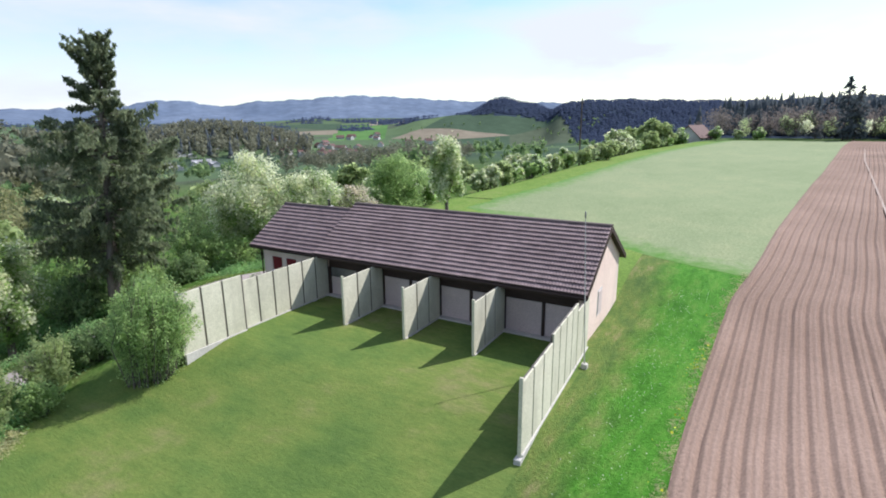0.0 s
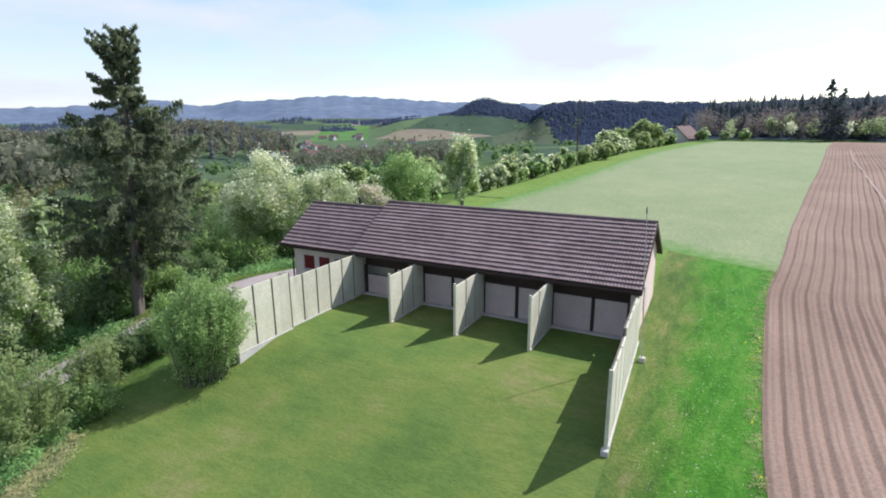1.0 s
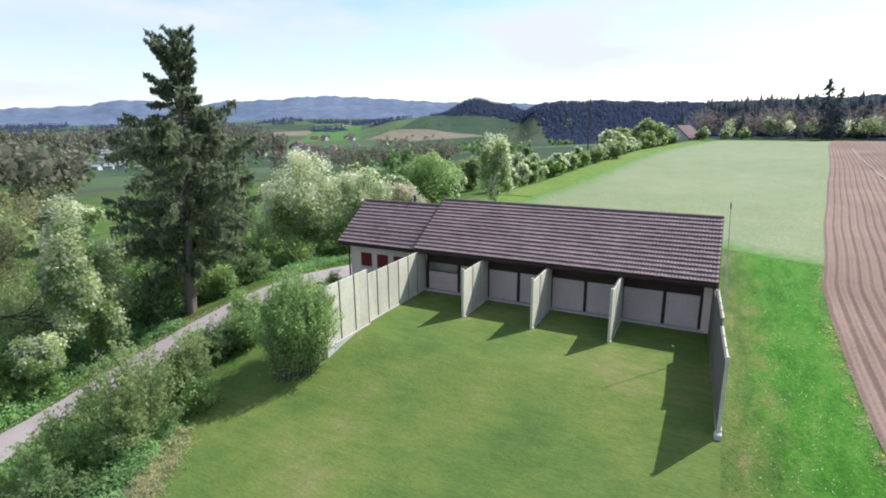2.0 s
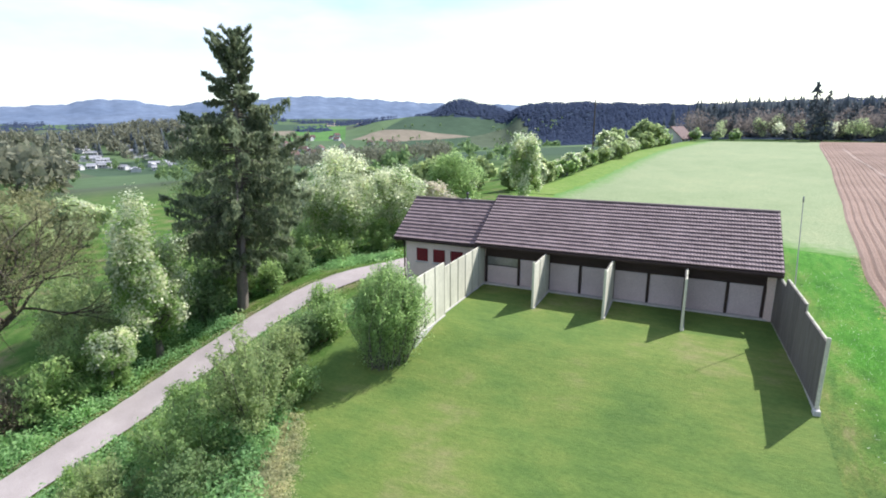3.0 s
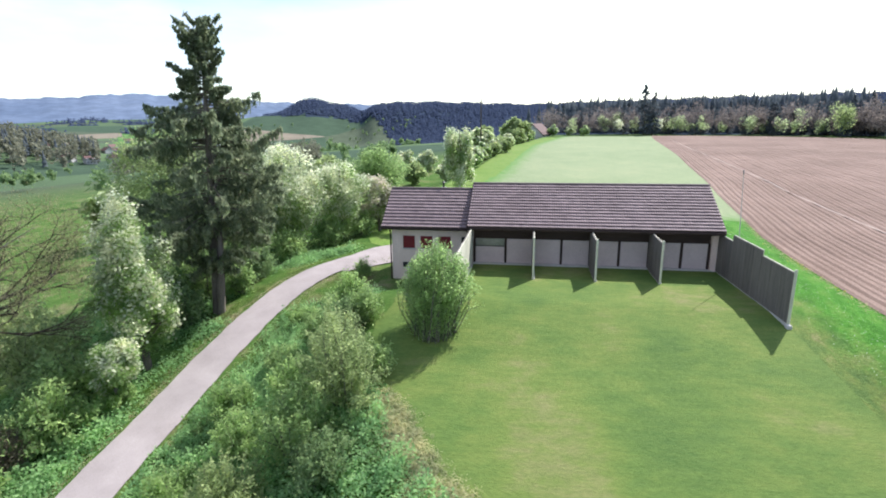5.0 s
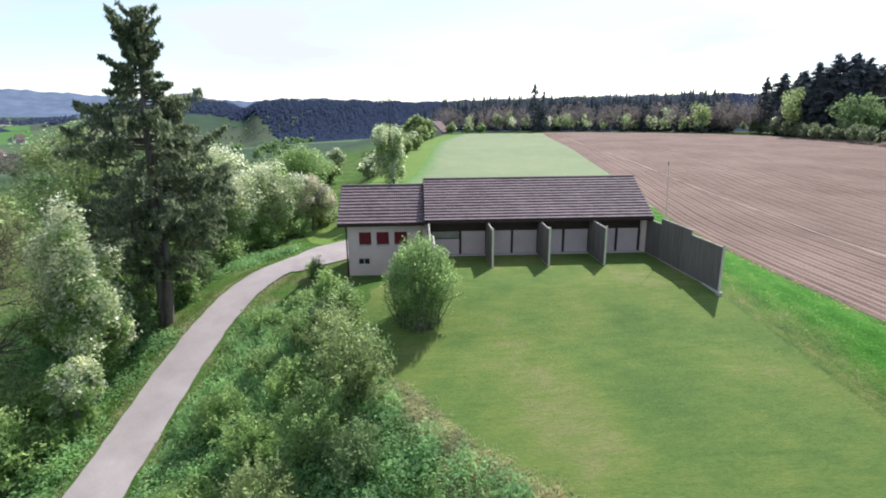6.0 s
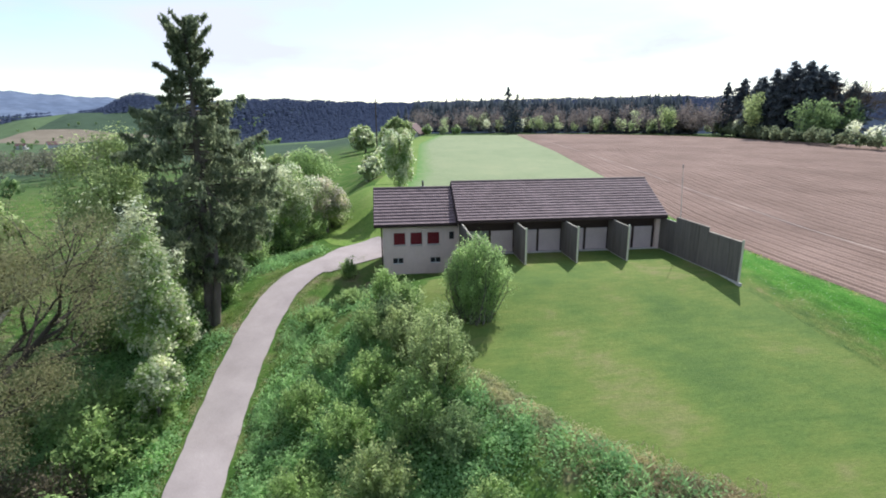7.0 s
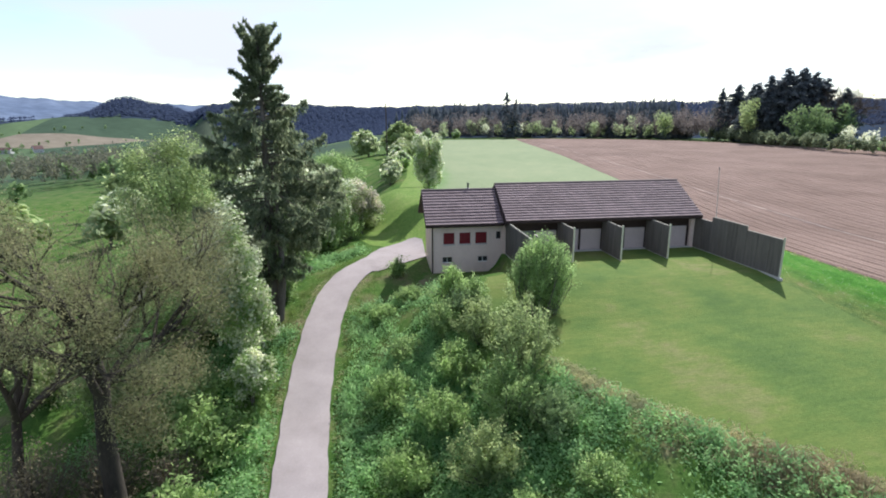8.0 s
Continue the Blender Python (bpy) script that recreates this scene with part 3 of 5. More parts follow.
def road_mesh():
    ys = np.arange(-60, 9.6, 0.4)
    cx = np.interp(ys, ROAD_Y, ROAD_X)
    k = np.ones(9) / 9
    cx = np.convolve(np.pad(cx, 4, mode="reflect", reflect_type="odd"), k, "valid")
    vs, us = [], np.linspace(-1, 1, 7)
    for i, y in enumerate(ys):
        j0, j1 = max(i - 1, 0), min(i + 1, len(ys) - 1)
        d = Vector((cx[j1] - cx[j0], ys[j1] - ys[j0], 0)).normalized()
        nrm = Vector((d.y, -d.x, 0))
        for u in us:
            w = ROAD_W + 0.025 * math.sin(y * 1.7 + u) + 0.02 * math.sin(y * 4.1)
            p = Vector((cx[i], y, 0)) + nrm * u * w
            vs.append((p.x, p.y, float(np.interp(p.y, ROAD_Y, ROAD_Z)) + 0.085 + 0.02 * (1 - u * u)))
    n = len(us)
    fs = [(i * n + j, i * n + j + 1, (i + 1) * n + j + 1, (i + 1) * n + j) for i in range(len(ys) - 1) for j in range(n - 1)]
    return vs, fs


road = raw("road", *road_mesh(), M["road"], smooth=True)
tagged(road, "narrow pale worn asphalt lane curving uphill", "road", kind="structure")
yard = raw("yard", *ruled(np.arange(5.9, 15.3, 0.3), lambda y: np.interp(y, (5.9, 7.6, 9.0, 10.5, 12.2, 15.2), (-22.5, -22.4, -21.9, -21.4, -20.6, -17.8)), lambda y: np.interp(y, (5.9, 7.5, 8.9, 14, 15.2), (-20.8, -18.7, -16.75, -16.6, -17.2)), 14, 0.07), M["road"], smooth=True)
tagged(yard, "pale asphalt yard beside the annex", "yard", kind="structure")


def soil_patch():
    rng = np.random.default_rng(12)
    cx, cy = -16.2, -4.9
    vs, fs = [(cx, cy)], []
    for k in range(20):
        a, q = k * math.pi / 10, rng.uniform(0.75, 1.15)
        vs.append((cx + 0.45 * q * math.cos(a) - 0.5 * q * math.sin(a), cy + 1.9 * q * math.sin(a)))
        fs.append((0, 1 + k, 1 + (k + 1) % 20))
    vs = np.array(vs)
    return np.column_stack([vs, ground_z(vs[:, 0], vs[:, 1]) + 0.06]), fs


bare = raw("soil_patch", *soil_patch(), M["bare_soil"], smooth=True)
tagged(bare, "small bare patch of reddish soil on the bank", "soil", kind="structure")


# ---- the house ----
EAVE_Y, EAVE_Z, RIDGE_Y, RIDGE_Z = 2.71, 2.65, 6.63, 4.92
MX0, MX1 = -11.45, 4.12
AX0 = -17.33
A_EAVE_Y, A_EAVE_Z, A_RIDGE_Y, A_RIDGE_Z = 3.25, 2.42, 6.4, 4.56
house = empty("house", (0, 0, 0), label="long low house with brown tiled roofs and a lower annex", category="house")
FRONT_Y, BACK_Y = 3.55, 9.9


def gable_wall(x0, x1, y0, y1, z0, eave, ridge_y, ridge):
    bm = bmesh.new()
    pts = [(y0, z0), (y1, z0), (y1, eave), (ridge_y, ridge), (y0, eave)]
    a = [bm.verts.new((x0, y, z)) for y, z in pts]
    b = [bm.verts.new((x1, y, z)) for y, z in pts]
    bm.faces.new(a[::-1])
    bm.faces.new(b)
    for i in range(5):
        bm.faces.new((a[i], a[(i + 1) % 5], b[(i + 1) % 5], b[i]))
    bmesh.ops.recalc_face_normals(bm, faces=bm.faces)
    return bm


def roof_at(y, ey, ez, ry, rz):
    return ez + (rz - ez) * (y - ey) / (ry - ey)


def slab(x0, x1, ey, ez, ry, rz, thick):
    """The boarded slope under the tiles."""
    bm = bmesh.new()
    for x in (x0, x1):
        for y, z in ((ey, ez), (ry, rz)):
            bm.verts.new((x, y, z))
            bm.verts.new((x, y, z - thick))
    bm.verts.ensure_lookup_table()
    v = bm.verts
    for q in ((0, 2, 6, 4), (1, 5, 7, 3), (0, 4, 5, 1), (2, 3, 7, 6), (0, 1, 3, 2), (4, 6, 7, 5)):
        bm.faces.new([v[i] for i in q])
    bmesh.ops.recalc_face_normals(bm, faces=bm.faces)
    return bm


# walls
wz = roof_at(FRONT_Y, EAVE_Y, EAVE_Z, RIDGE_Y, RIDGE_Z) - 0.2
part("gable_wall", gable_wall(3.6, 3.9, FRONT_Y, BACK_Y, -0.2, wz, RIDGE_Y, RIDGE_Z - 0.2), M["render"], house, "pale rendered gable wall")
part("gable_wall", gable_wall(-11.35, -11.1, FRONT_Y, BACK_Y, -0.2, wz, RIDGE_Y, RIDGE_Z - 0.2), M["render"], house)
block("back_wall", (-11.1, BACK_Y - 0.3, -0.2), (3.6, BACK_Y, 2.9), M["render"], house, 0)
block("lintel_boarding", (-11.1, FRONT_Y - 0.02, 1.72), (3.6, FRONT_Y + 0.16, wz), M["timber"], house, 0.01, "dark stained timber boarding above the bays")
block("floor_slab", (-11.1, FRONT_Y - 0.35, -0.1), (3.75, FRONT_Y + 3, 0.09), M["concrete"], house, 0.015, "light concrete step along the bays")
for x in (-11.05, -9.0, -7.2, -5.4, -3.6, -1.8, 0.0, 1.95, 3.55):
    block("post", (x - 0.07, FRONT_Y - 0.06, 0.09), (x + 0.07, FRONT_Y + 0.1, 1.73), M["timber"], house, 0.008, "dark timber post")
spans = [(-10.98, -9.07), (-8.93, -7.27), (-7.13, -5.47), (-5.33, -3.67), (-3.53, -1.87), (-1.73, -0.07), (0.07, 1.88), (2.02, 3.48)]
for i, (x0, x1) in enumerate(spans):
    top = 1.7 if i else 1.18
    block("wall_panel", (x0, FRONT_Y + 0.02, 0.09), (x1, FRONT_Y + 0.08, top), M["board"], house, 0.008, "pale board panel")
block("window_band", (-10.98, FRONT_Y + 0.03, 1.2), (-9.07, FRONT_Y + 0.06, 1.7), M["metal"], house, 0.006, "grey glazed window band")
block("window_rail", (-10.98, FRONT_Y + 0.0, 1.17), (-9.07, FRONT_Y + 0.09, 1.22), M["dark"], house, 0.004)
block("gable_window", (3.9, 5.6, 0.85), (3.94, 6.25, 1.95), M["board"], house, 0.01, "closed grey shutter in the gable")
block("window_surround", (3.9, 5.5, 0.75), (3.915, 6.35, 2.05), M["plinth"], house, 0.005)

block("corner_post", (3.62, FRONT_Y - 0.25, 0.0), (4.03, FRONT_Y - 0.03, 2.6), M["render"], house, 0.01, "pale rendered corner")

# annex
aw = roof_at(3.7, A_EAVE_Y, A_EAVE_Z, A_RIDGE_Y, A_RIDGE_Z) - 0.18
holes = [(-15.98, -15.14), (-14.77, -13.92), (-13.55, -12.67)]


def wall_with_openings(x0, x1, z0, z1, y0, y1, openings):
    """A wall built up between its openings (x0, x1, z0, z1)."""
    bm = bmesh.new()
    xs = sorted({x0, x1, *[v for o in openings for v in o[:2]]})
    zs = sorted({z0, z1, *[v for o in openings for v in o[2:]]})
    for a, b in zip(xs, xs[1:]):
        for c, d in zip(zs, zs[1:]):
            if not any(o[0] <= a and b <= o[1] and o[2] <= c and d <= o[3] for o in openings):
                box(bm, a, y0, c, b, y1, d)
    bmesh.ops.remove_doubles(bm, verts=bm.verts, dist=0.0005)
    return bm


openings = [(a, b, 0.85, 1.73) for a, b in holes] + [(-11.95, -11.6, 1.15, 1.72), (-16.05, -15.32, -0.6, -0.14), (-13.33, -12.6, -0.6, -0.17)]
part("front_wall", wall_with_openings(-16.75, -11.35, -1.6, aw, 3.7, 3.95, openings), M["render"], house, "pinkish rendered annex wall")
part("gable_wall", gable_wall(-16.75, -16.5, 3.95, 9.0, -1.6, aw, A_RIDGE_Y, A_RIDGE_Z - 0.18), M["render"], house)
block("back_wall", (-16.5, 8.75, -1.6), (-11.35, 9.0, 2.6), M["render"], house, 0)
for a, b in holes:
    sh = block("shutter", (a + 0.02, 3.72, 0.87), (b - 0.02, 3.76, 1.71), M["red"], house, 0.008, "closed red painted shutter")
    for k in range(9):
        z = 0.93 + k * 0.085
        block("slat", (a + 0.08, 3.705, z), (b - 0.08, 3.722, z + 0.05), M["red"], sh, 0)
    block("window_sill", (a - 0.06, 3.62, 0.79), (b + 0.06, 3.75, 0.845), M["plinth"], house, 0.008)
w = block("window", (-11.95, 3.8, 1.15), (-11.6, 3.82, 1.72), M["dark"], house, 0.002, "small dark window")
block("window_frame", (-11.95, 3.77, 1.15), (-11.9, 3.81, 1.72), M["timber"], w, 0.004)
block("window_frame", (-11.65, 3.77, 1.15), (-11.6, 3.81, 1.72), M["timber"], w, 0.004)
for a, b in ((-16.05, -15.32), (-13.33, -12.6)):
    w = block("cellar_window", (a, 3.82, -0.6), (b, 3.84, -0.14), M["dark"], house, 0.002, "dark cellar window")
    block("window_frame", (a, 3.78, -0.6), (b, 3.83, -0.55), M["white_steel"], w, 0.004)
    block("window_frame", ((a + b) / 2 - 0.02, 3.78, -0.55), ((a + b) / 2 + 0.02, 3.83, -0.16), M["white_steel"], w, 0.004)
raw("downpipe", *tube([(-16.82, 3.62, -1.5), (-16.82, 3.62, 2.0), (-16.85, 3.4, 2.3)], [0.05] * 3, 8), M["timber"], house)

# roofs: boarded slopes, fascias, gutters
part("roof_boarding", slab(MX0, MX1, EAVE_Y, EAVE_Z, RIDGE_Y, RIDGE_Z, 0.16), M["timber"], house)
part("roof_boarding", slab(MX0, MX1, 2 * RIDGE_Y - EAVE_Y, EAVE_Z, RIDGE_Y, RIDGE_Z, 0.16), M["timber"], house)
part("roof_boarding", slab(AX0, MX0, A_EAVE_Y, A_EAVE_Z, A_RIDGE_Y, A_RIDGE_Z, 0.14), M["timber"], house)
part("roof_boarding", slab(AX0, MX0, 2 * A_RIDGE_Y - A_EAVE_Y, A_EAVE_Z, A_RIDGE_Y, A_RIDGE_Z, 0.14), M["timber"], house)
block("fascia", (MX0, EAVE_Y - 0.03, EAVE_Z - 0.24), (MX1, EAVE_Y + 0.02, EAVE_Z - 0.02), M["timber"], house, 0.005)
block("fascia", (AX0, A_EAVE_Y - 0.03, A_EAVE_Z - 0.2), (MX0, A_EAVE_Y + 0.02, A_EAVE_Z - 0.02), M["timber"], house, 0.005)
raw("gutter", *tube([(MX0, EAVE_Y - 0.09, EAVE_Z - 0.09), (MX1, EAVE_Y - 0.09, EAVE_Z - 0.1)], [0.06, 0.06], 8), M["timber"], house)
raw("gutter", *tube([(AX0, A_EAVE_Y - 0.09, A_EAVE_Z - 0.08), (MX0 - 0.1, A_EAVE_Y - 0.09, A_EAVE_Z - 0.09)], [0.055, 0.055], 8), M["timber"], house)
part("verge_board", slab(MX1, MX1 + 0.03, EAVE_Y, EAVE_Z + 0.06, RIDGE_Y, RIDGE_Z + 0.06, 0.26), M["timber"], house)
part("verge_board", slab(MX1, MX1 + 0.03, 2 * RIDGE_Y - EAVE_Y, EAVE_Z + 0.06, RIDGE_Y, RIDGE_Z + 0.06, 0.26), M["timber"], house)
part("verge_board", slab(MX0 - 0.05, MX0 - 0.02, EAVE_Y, EAVE_Z + 0.05, RIDGE_Y, RIDGE_Z + 0.05, 0.5), M["timber"], house)
part("verge_board", slab(AX0 - 0.03, AX0, A_EAVE_Y, A_EAVE_Z + 0.05, A_RIDGE_Y, A_RIDGE_Z + 0.05, 0.22), M["timber"], house)
raw("vent_pipe", *tube([(-13.6, 6.6, 4.4), (-13.6, 6.6, 5.0), (-13.6, 6.6, 5.02), (-13.6, 6.6, 5.12)], [0.07, 0.07, 0.13, 0.02], 8), M["dark"], house)
block("chimney_base", (-13.78, 6.42, 4.45), (-13.42, 6.78, 4.68), M["metal"], house, 0.01)


def tile_mesh(width, length):
    """An interlocking tile with two rolls, lying along +y up the slope."""
    prof = [(-0.01, 0.0), (0.035, 0.018), (0.08, 0.018), (0.115, 0.002), (0.15, 0.002), (0.18, 0.018), (0.225, 0.018), (width - 0.015, 0.002), (width, 0.0)]
    vs, n = [], len(prof)
    for y, lift in ((0.0, 0.092), (length + 0.06, 0.0), (0.0, 0.034), (0.12, 0.028)):
        vs += [(x, y, h + lift) for x, h in prof]
    fs = [(i, i + 1, n + i + 1, n + i) for i in range(n - 1)]
    fs += [(2 * n + i, 2 * n + i + 1, i + 1, i) for i in range(n - 1)]
    fs += [(3 * n + i, 3 * n + i + 1, 2 * n + i + 1, 2 * n + i) for i in range(n - 1)]
    return np.array(vs), np.array(fs)


def tiles(x0, x1, ey, ez, ry, rz, single, rows, cols):
    """single(x): whether the tiles of a column are objects of their own."""
    slope = math.hypot(ry - ey, rz - ez)
    wid, length = (x1 - x0) / cols, slope / rows
    tv, tf = tile_mesh(wid, length)
    s = 1 if ry > ey else -1
    u = Vector((0, (ry - ey) / slope, (rz - ez) / slope))
    nrm = Vector((0, -s * u.z, abs(u.y)))
    rng = np.random.default_rng(7)
    shared, rest = None, []
    for c in range(cols):
        for r in range(rows):
            o = Vector((x0 + c * wid if s > 0 else x0 + (c + 1) * wid, ey, ez)) + u * (r * length - 0.05) + nrm * (0.02 + rng.normal(0, 0.003))
            xa = Vector((s, 0, 0))
            m = Matrix((xa, u, nrm)).transposed().to_4x4()
            m.translation = o
            m = m @ pose(0, 0, 0, 0, rng.normal(0, 0.5), rng.normal(0, 0.5))
            if single(x0 + c * wid):
                if shared is None:
                    first = raw("tile", tv, tf, M["tile"], house)
                    shared = first.data
                    first.matrix_basis = m
                else:
                    t = new("tile", shared)
                    t.parent, t.matrix_basis = house, m
            else:
                mm = np.array(m)
                rest.append((tv @ mm[:3, :3].T + mm[:3, 3], tf))
    if rest:
        tagged(raw("roof_tiles", *join(rest), M["tile_far"], house), kind="stuff")


def ridge_caps(x0, x1, y, z):
    n = int((x1 - x0) / 0.38)
    arc = [(math.cos(a) * 0.13, math.sin(a) * 0.09) for a in np.linspace(math.pi * 1.05, -0.05 * math.pi, 6)]
    vs = [(0, a, b) for a, b in arc] + [(0.42, a * 0.92, b * 0.92 + 0.005) for a, b in arc]
    fs = [(i, i + 1, i + 7, i + 6) for i in range(5)]
    first = None
    for k in range(n):
        m = pose(x0 + k * (x1 - x0) / n, y, z, 0, 0, 0)
        if first is None:
            first = raw("ridge_tile", vs, fs, M["ridge"], house, True)
            first.matrix_basis = m
        else:
            t = new("ridge_tile", first.data)
            t.parent, t.matrix_basis = house, m


tiles(MX0, MX1, EAVE_Y, EAVE_Z, RIDGE_Y, RIDGE_Z, lambda x: x > MX1 - 5.9, 15, 52)
tiles(MX0, MX1, 2 * RIDGE_Y - EAVE_Y, EAVE_Z, RIDGE_Y, RIDGE_Z, lambda x: False, 15, 52)
tiles(AX0, MX0 - 0.06, A_EAVE_Y, A_EAVE_Z, A_RIDGE_Y, A_RIDGE_Z, lambda x: False, 12, 20)
tiles(AX0, MX0 - 0.06, 2 * A_RIDGE_Y - A_EAVE_Y, A_EAVE_Z, A_RIDGE_Y, A_RIDGE_Z, lambda x: False, 12, 20)
ridge_caps(MX0, MX1, RIDGE_Y, RIDGE_Z + 0.05)
ridge_caps(AX0, MX0 - 0.06, A_RIDGE_Y, A_RIDGE_Z + 0.05)


# ---- screen walls of panels ----
def screen_wall(x, runs, label, group, foot=True, turn=0.0):
    """A wall along y at x: runs of (y from, y to, top, set-off), each of panels about 1 m wide between dark posts."""
    wall = empty("screen_wall", (x, runs[-1][1], 0), turn, label=label, category="wall", group=group)
    y_end = runs[-1][1]
    for y0, y1, top, off in runs:
        n = max(1, round(abs(y1 - y0)))
        d = (y1 - y0) / n
        for i in range(n):
            a, b = sorted((y0 + i * d - y_end, y0 + (i + 1) * d - y_end))
            block("panel", (off, a + 0.045, 0.08), (off + 0.06, b - 0.045, top), M["panel"], wall, 0.012)
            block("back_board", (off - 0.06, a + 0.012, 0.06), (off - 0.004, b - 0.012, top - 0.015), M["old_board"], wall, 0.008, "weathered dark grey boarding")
            yy = b if d < 0 else a
            block("post", (off - 0.003, yy - 0.05, 0.0), (off + 0.035, yy + 0.05, top - 0.02), M["post"], wall, 0.004)
        block("plinth", (off - 0.057, min(y0, y1) - y_end + 0.003, -0.6), (off + 0.11, max(y0, y1) - y_end - 0.003, 0.08), M["concrete"], wall, 0.012, "light concrete footing")
    off = runs[-1][3]
    block("end_post", (off - 0.05, -0.05, 0.0), (off + 0.065, 0.04, runs[-1][2] + 0.13), M["panel"], wall, 0.008, "pale end post")
    if foot:
        block("foot", (-0.11, -0.22, -0.5), (0.11, 0.04, 0.02), M["concrete"], wall, 0.015)
    return wall


for x in (0.0, -3.6, -7.2):
    screen_wall(x, [(3.45, 0.22, 2.45, 0.0)], "pale precast panel wall between two shooting bays", "bay walls")
screen_wall(-11.2, [(3.5, -2.6, 2.5, 0.0), (-2.6, -5.9, 2.85, 0.16)], "long pale precast panel wall with a stepped top", "side walls", False)
screen_wall(4.36, [(3.4, 1.35, 2.42, 0.0), (1.35, -2.2, 2.78, 0.0), (-2.2, -5.3, 2.5, 0.0)], "long pale precast panel wall with a stepped top", "side walls", True, 2.3)

pole = empty("flag_pole", (4.5, 1.38, 0.1), label="thin grey metal pole beside the panel wall", category="pole")
raw("shaft", *tube([(0, 0, -0.2), (-0.16, 0.03, 3.2), (-0.31, 0.06, 6.15)], [0.026, 0.022, 0.016], 8), M["concrete"], pole)
raw("cap", *tube([(-0.31, 0.06, 6.1), (-0.31, 0.06, 6.17), (-0.32, 0.06, 6.32), (-0.32, 0.06, 6.38)], [0.022, 0.035, 0.03, 0.006], 8), M["metal"], pole)
block("base", (-0.12, -0.12, -0.1), (0.12, 0.12, 0.12), M["concrete"], pole, 0.02)


# ---- plants ----
def leaves(centres, size, rng, slim=0.6, droop=0.0, out=None):
    """A small four-cornered leaf or sprig at every centre, turned at random, or facing more or less outwards."""
    n = len(centres)
    a = rng.normal(size=(n, 3))
    if out is not None:
        nrm = out + 0.55 * rng.normal(size=(n, 3))
        nrm /= np.linalg.norm(nrm, axis=1, keepdims=True)
        a = np.cross(nrm, a)
    if droop:
        a[:, 2] = a[:, 2] * (1 - droop) - 1.6 * droop
    a /= np.linalg.norm(a, axis=1, keepdims=True)
    b = np.cross(a, rng.normal(size=(n, 3)) if out is None else nrm)
    b /= np.maximum(np.linalg.norm(b, axis=1, keepdims=True), 1e-6)
    s = size * (0.5 + 1.1 * rng.random((n, 1)) ** 1.6)
    c = centres
    v = np.stack([c - a * s, c + b * s * slim, c + a * s, c - b * s * slim], 1).reshape(-1, 3)
    return v, np.arange(4 * n).reshape(-1, 4)


def blob_points(blobs, n, rng, shell=0.55):
    """Points in overlapping rounded clumps (x, y, z, rx, ry, rz), most of them near the outside."""
    blobs = np.asarray(blobs, float)
    w = (blobs[:, 3] * blobs[:, 4] + blobs[:, 4] * blobs[:, 5])
    pick = rng.choice(len(blobs), n, p=w / w.sum())
    d = rng.normal(size=(n, 3))
    d /= np.linalg.norm(d, axis=1, keepdims=True)
    r = shell + (1 - shell) * rng.random((n, 1)) ** 0.6
    r *= 1 + 0.16 * rng.normal(size=(n, 1))
    return blobs[pick, :3] + d * r * blobs[pick, 3:]


def crown_blobs(rng, height, base, rx, ry, count, top=1.0, small=0.27):
    """Clumps spread through an uneven egg-shaped crown between base and height."""
    out = []
    mid, half = (height + base) / 2, (height - base) / 2
    for _ in range(count):
        d = rng.normal(size=3)
        d /= np.linalg.norm(d)
        k = rng.random() ** 0.45 * 0.78
        taper = 1 - (1 - top) * max(0, d[2] * k)
        s = small * (0.65 + 0.7 * rng.random())
        out.append((d[0] * k * rx * taper, d[1] * k * ry * taper, mid + d[2] * k * half, rx * s, ry * s, half * s * 0.8))
    return out


def limbs(blobs, height, radius, rng, lean=(0, 0), fork=0.3, sides=6, many=9):
    """A trunk with tapering limbs that run out into the clumps."""
    top = height * 0.8
    line = [(lean[0] * t * t + 0.06 * rng.normal() * (0 < t < 1), lean[1] * t * t + 0.06 * rng.normal() * (0 < t < 1), top * t - 0.4 * (t == 0)) for t in (0, 0.15, 0.35, 0.6, 0.8, 1)]
    out = [tube(line, [radius * 1.25, radius, radius * 0.85, radius * 0.6, radius * 0.4, radius * 0.15], 8)]
    order = rng.permutation(len(blobs))[:many]
    for i in order:
        b = np.array(blobs[i][:3])
        t = min(max(fork, 0.75 * b[2] / height * (0.6 + 0.4 * rng.random())), 0.9)
        s = np.array([np.interp(t, (0, 0.15, 0.35, 0.6, 0.8, 1), [p[k] for p in line]) for k in range(3)])
        m1, m2 = s + (b - s) * 0.35 + [0, 0, 0.1 * height * rng.random()], s + (b - s) * 0.7 + rng.normal(0, 0.12, 3)
        r = radius * 0.5 * (1 - 0.5 * t)
        out.append(tube([s, m1, m2, b], [r, r * 0.75, r * 0.5, r * 0.15], sides - 1))
    return join(out)


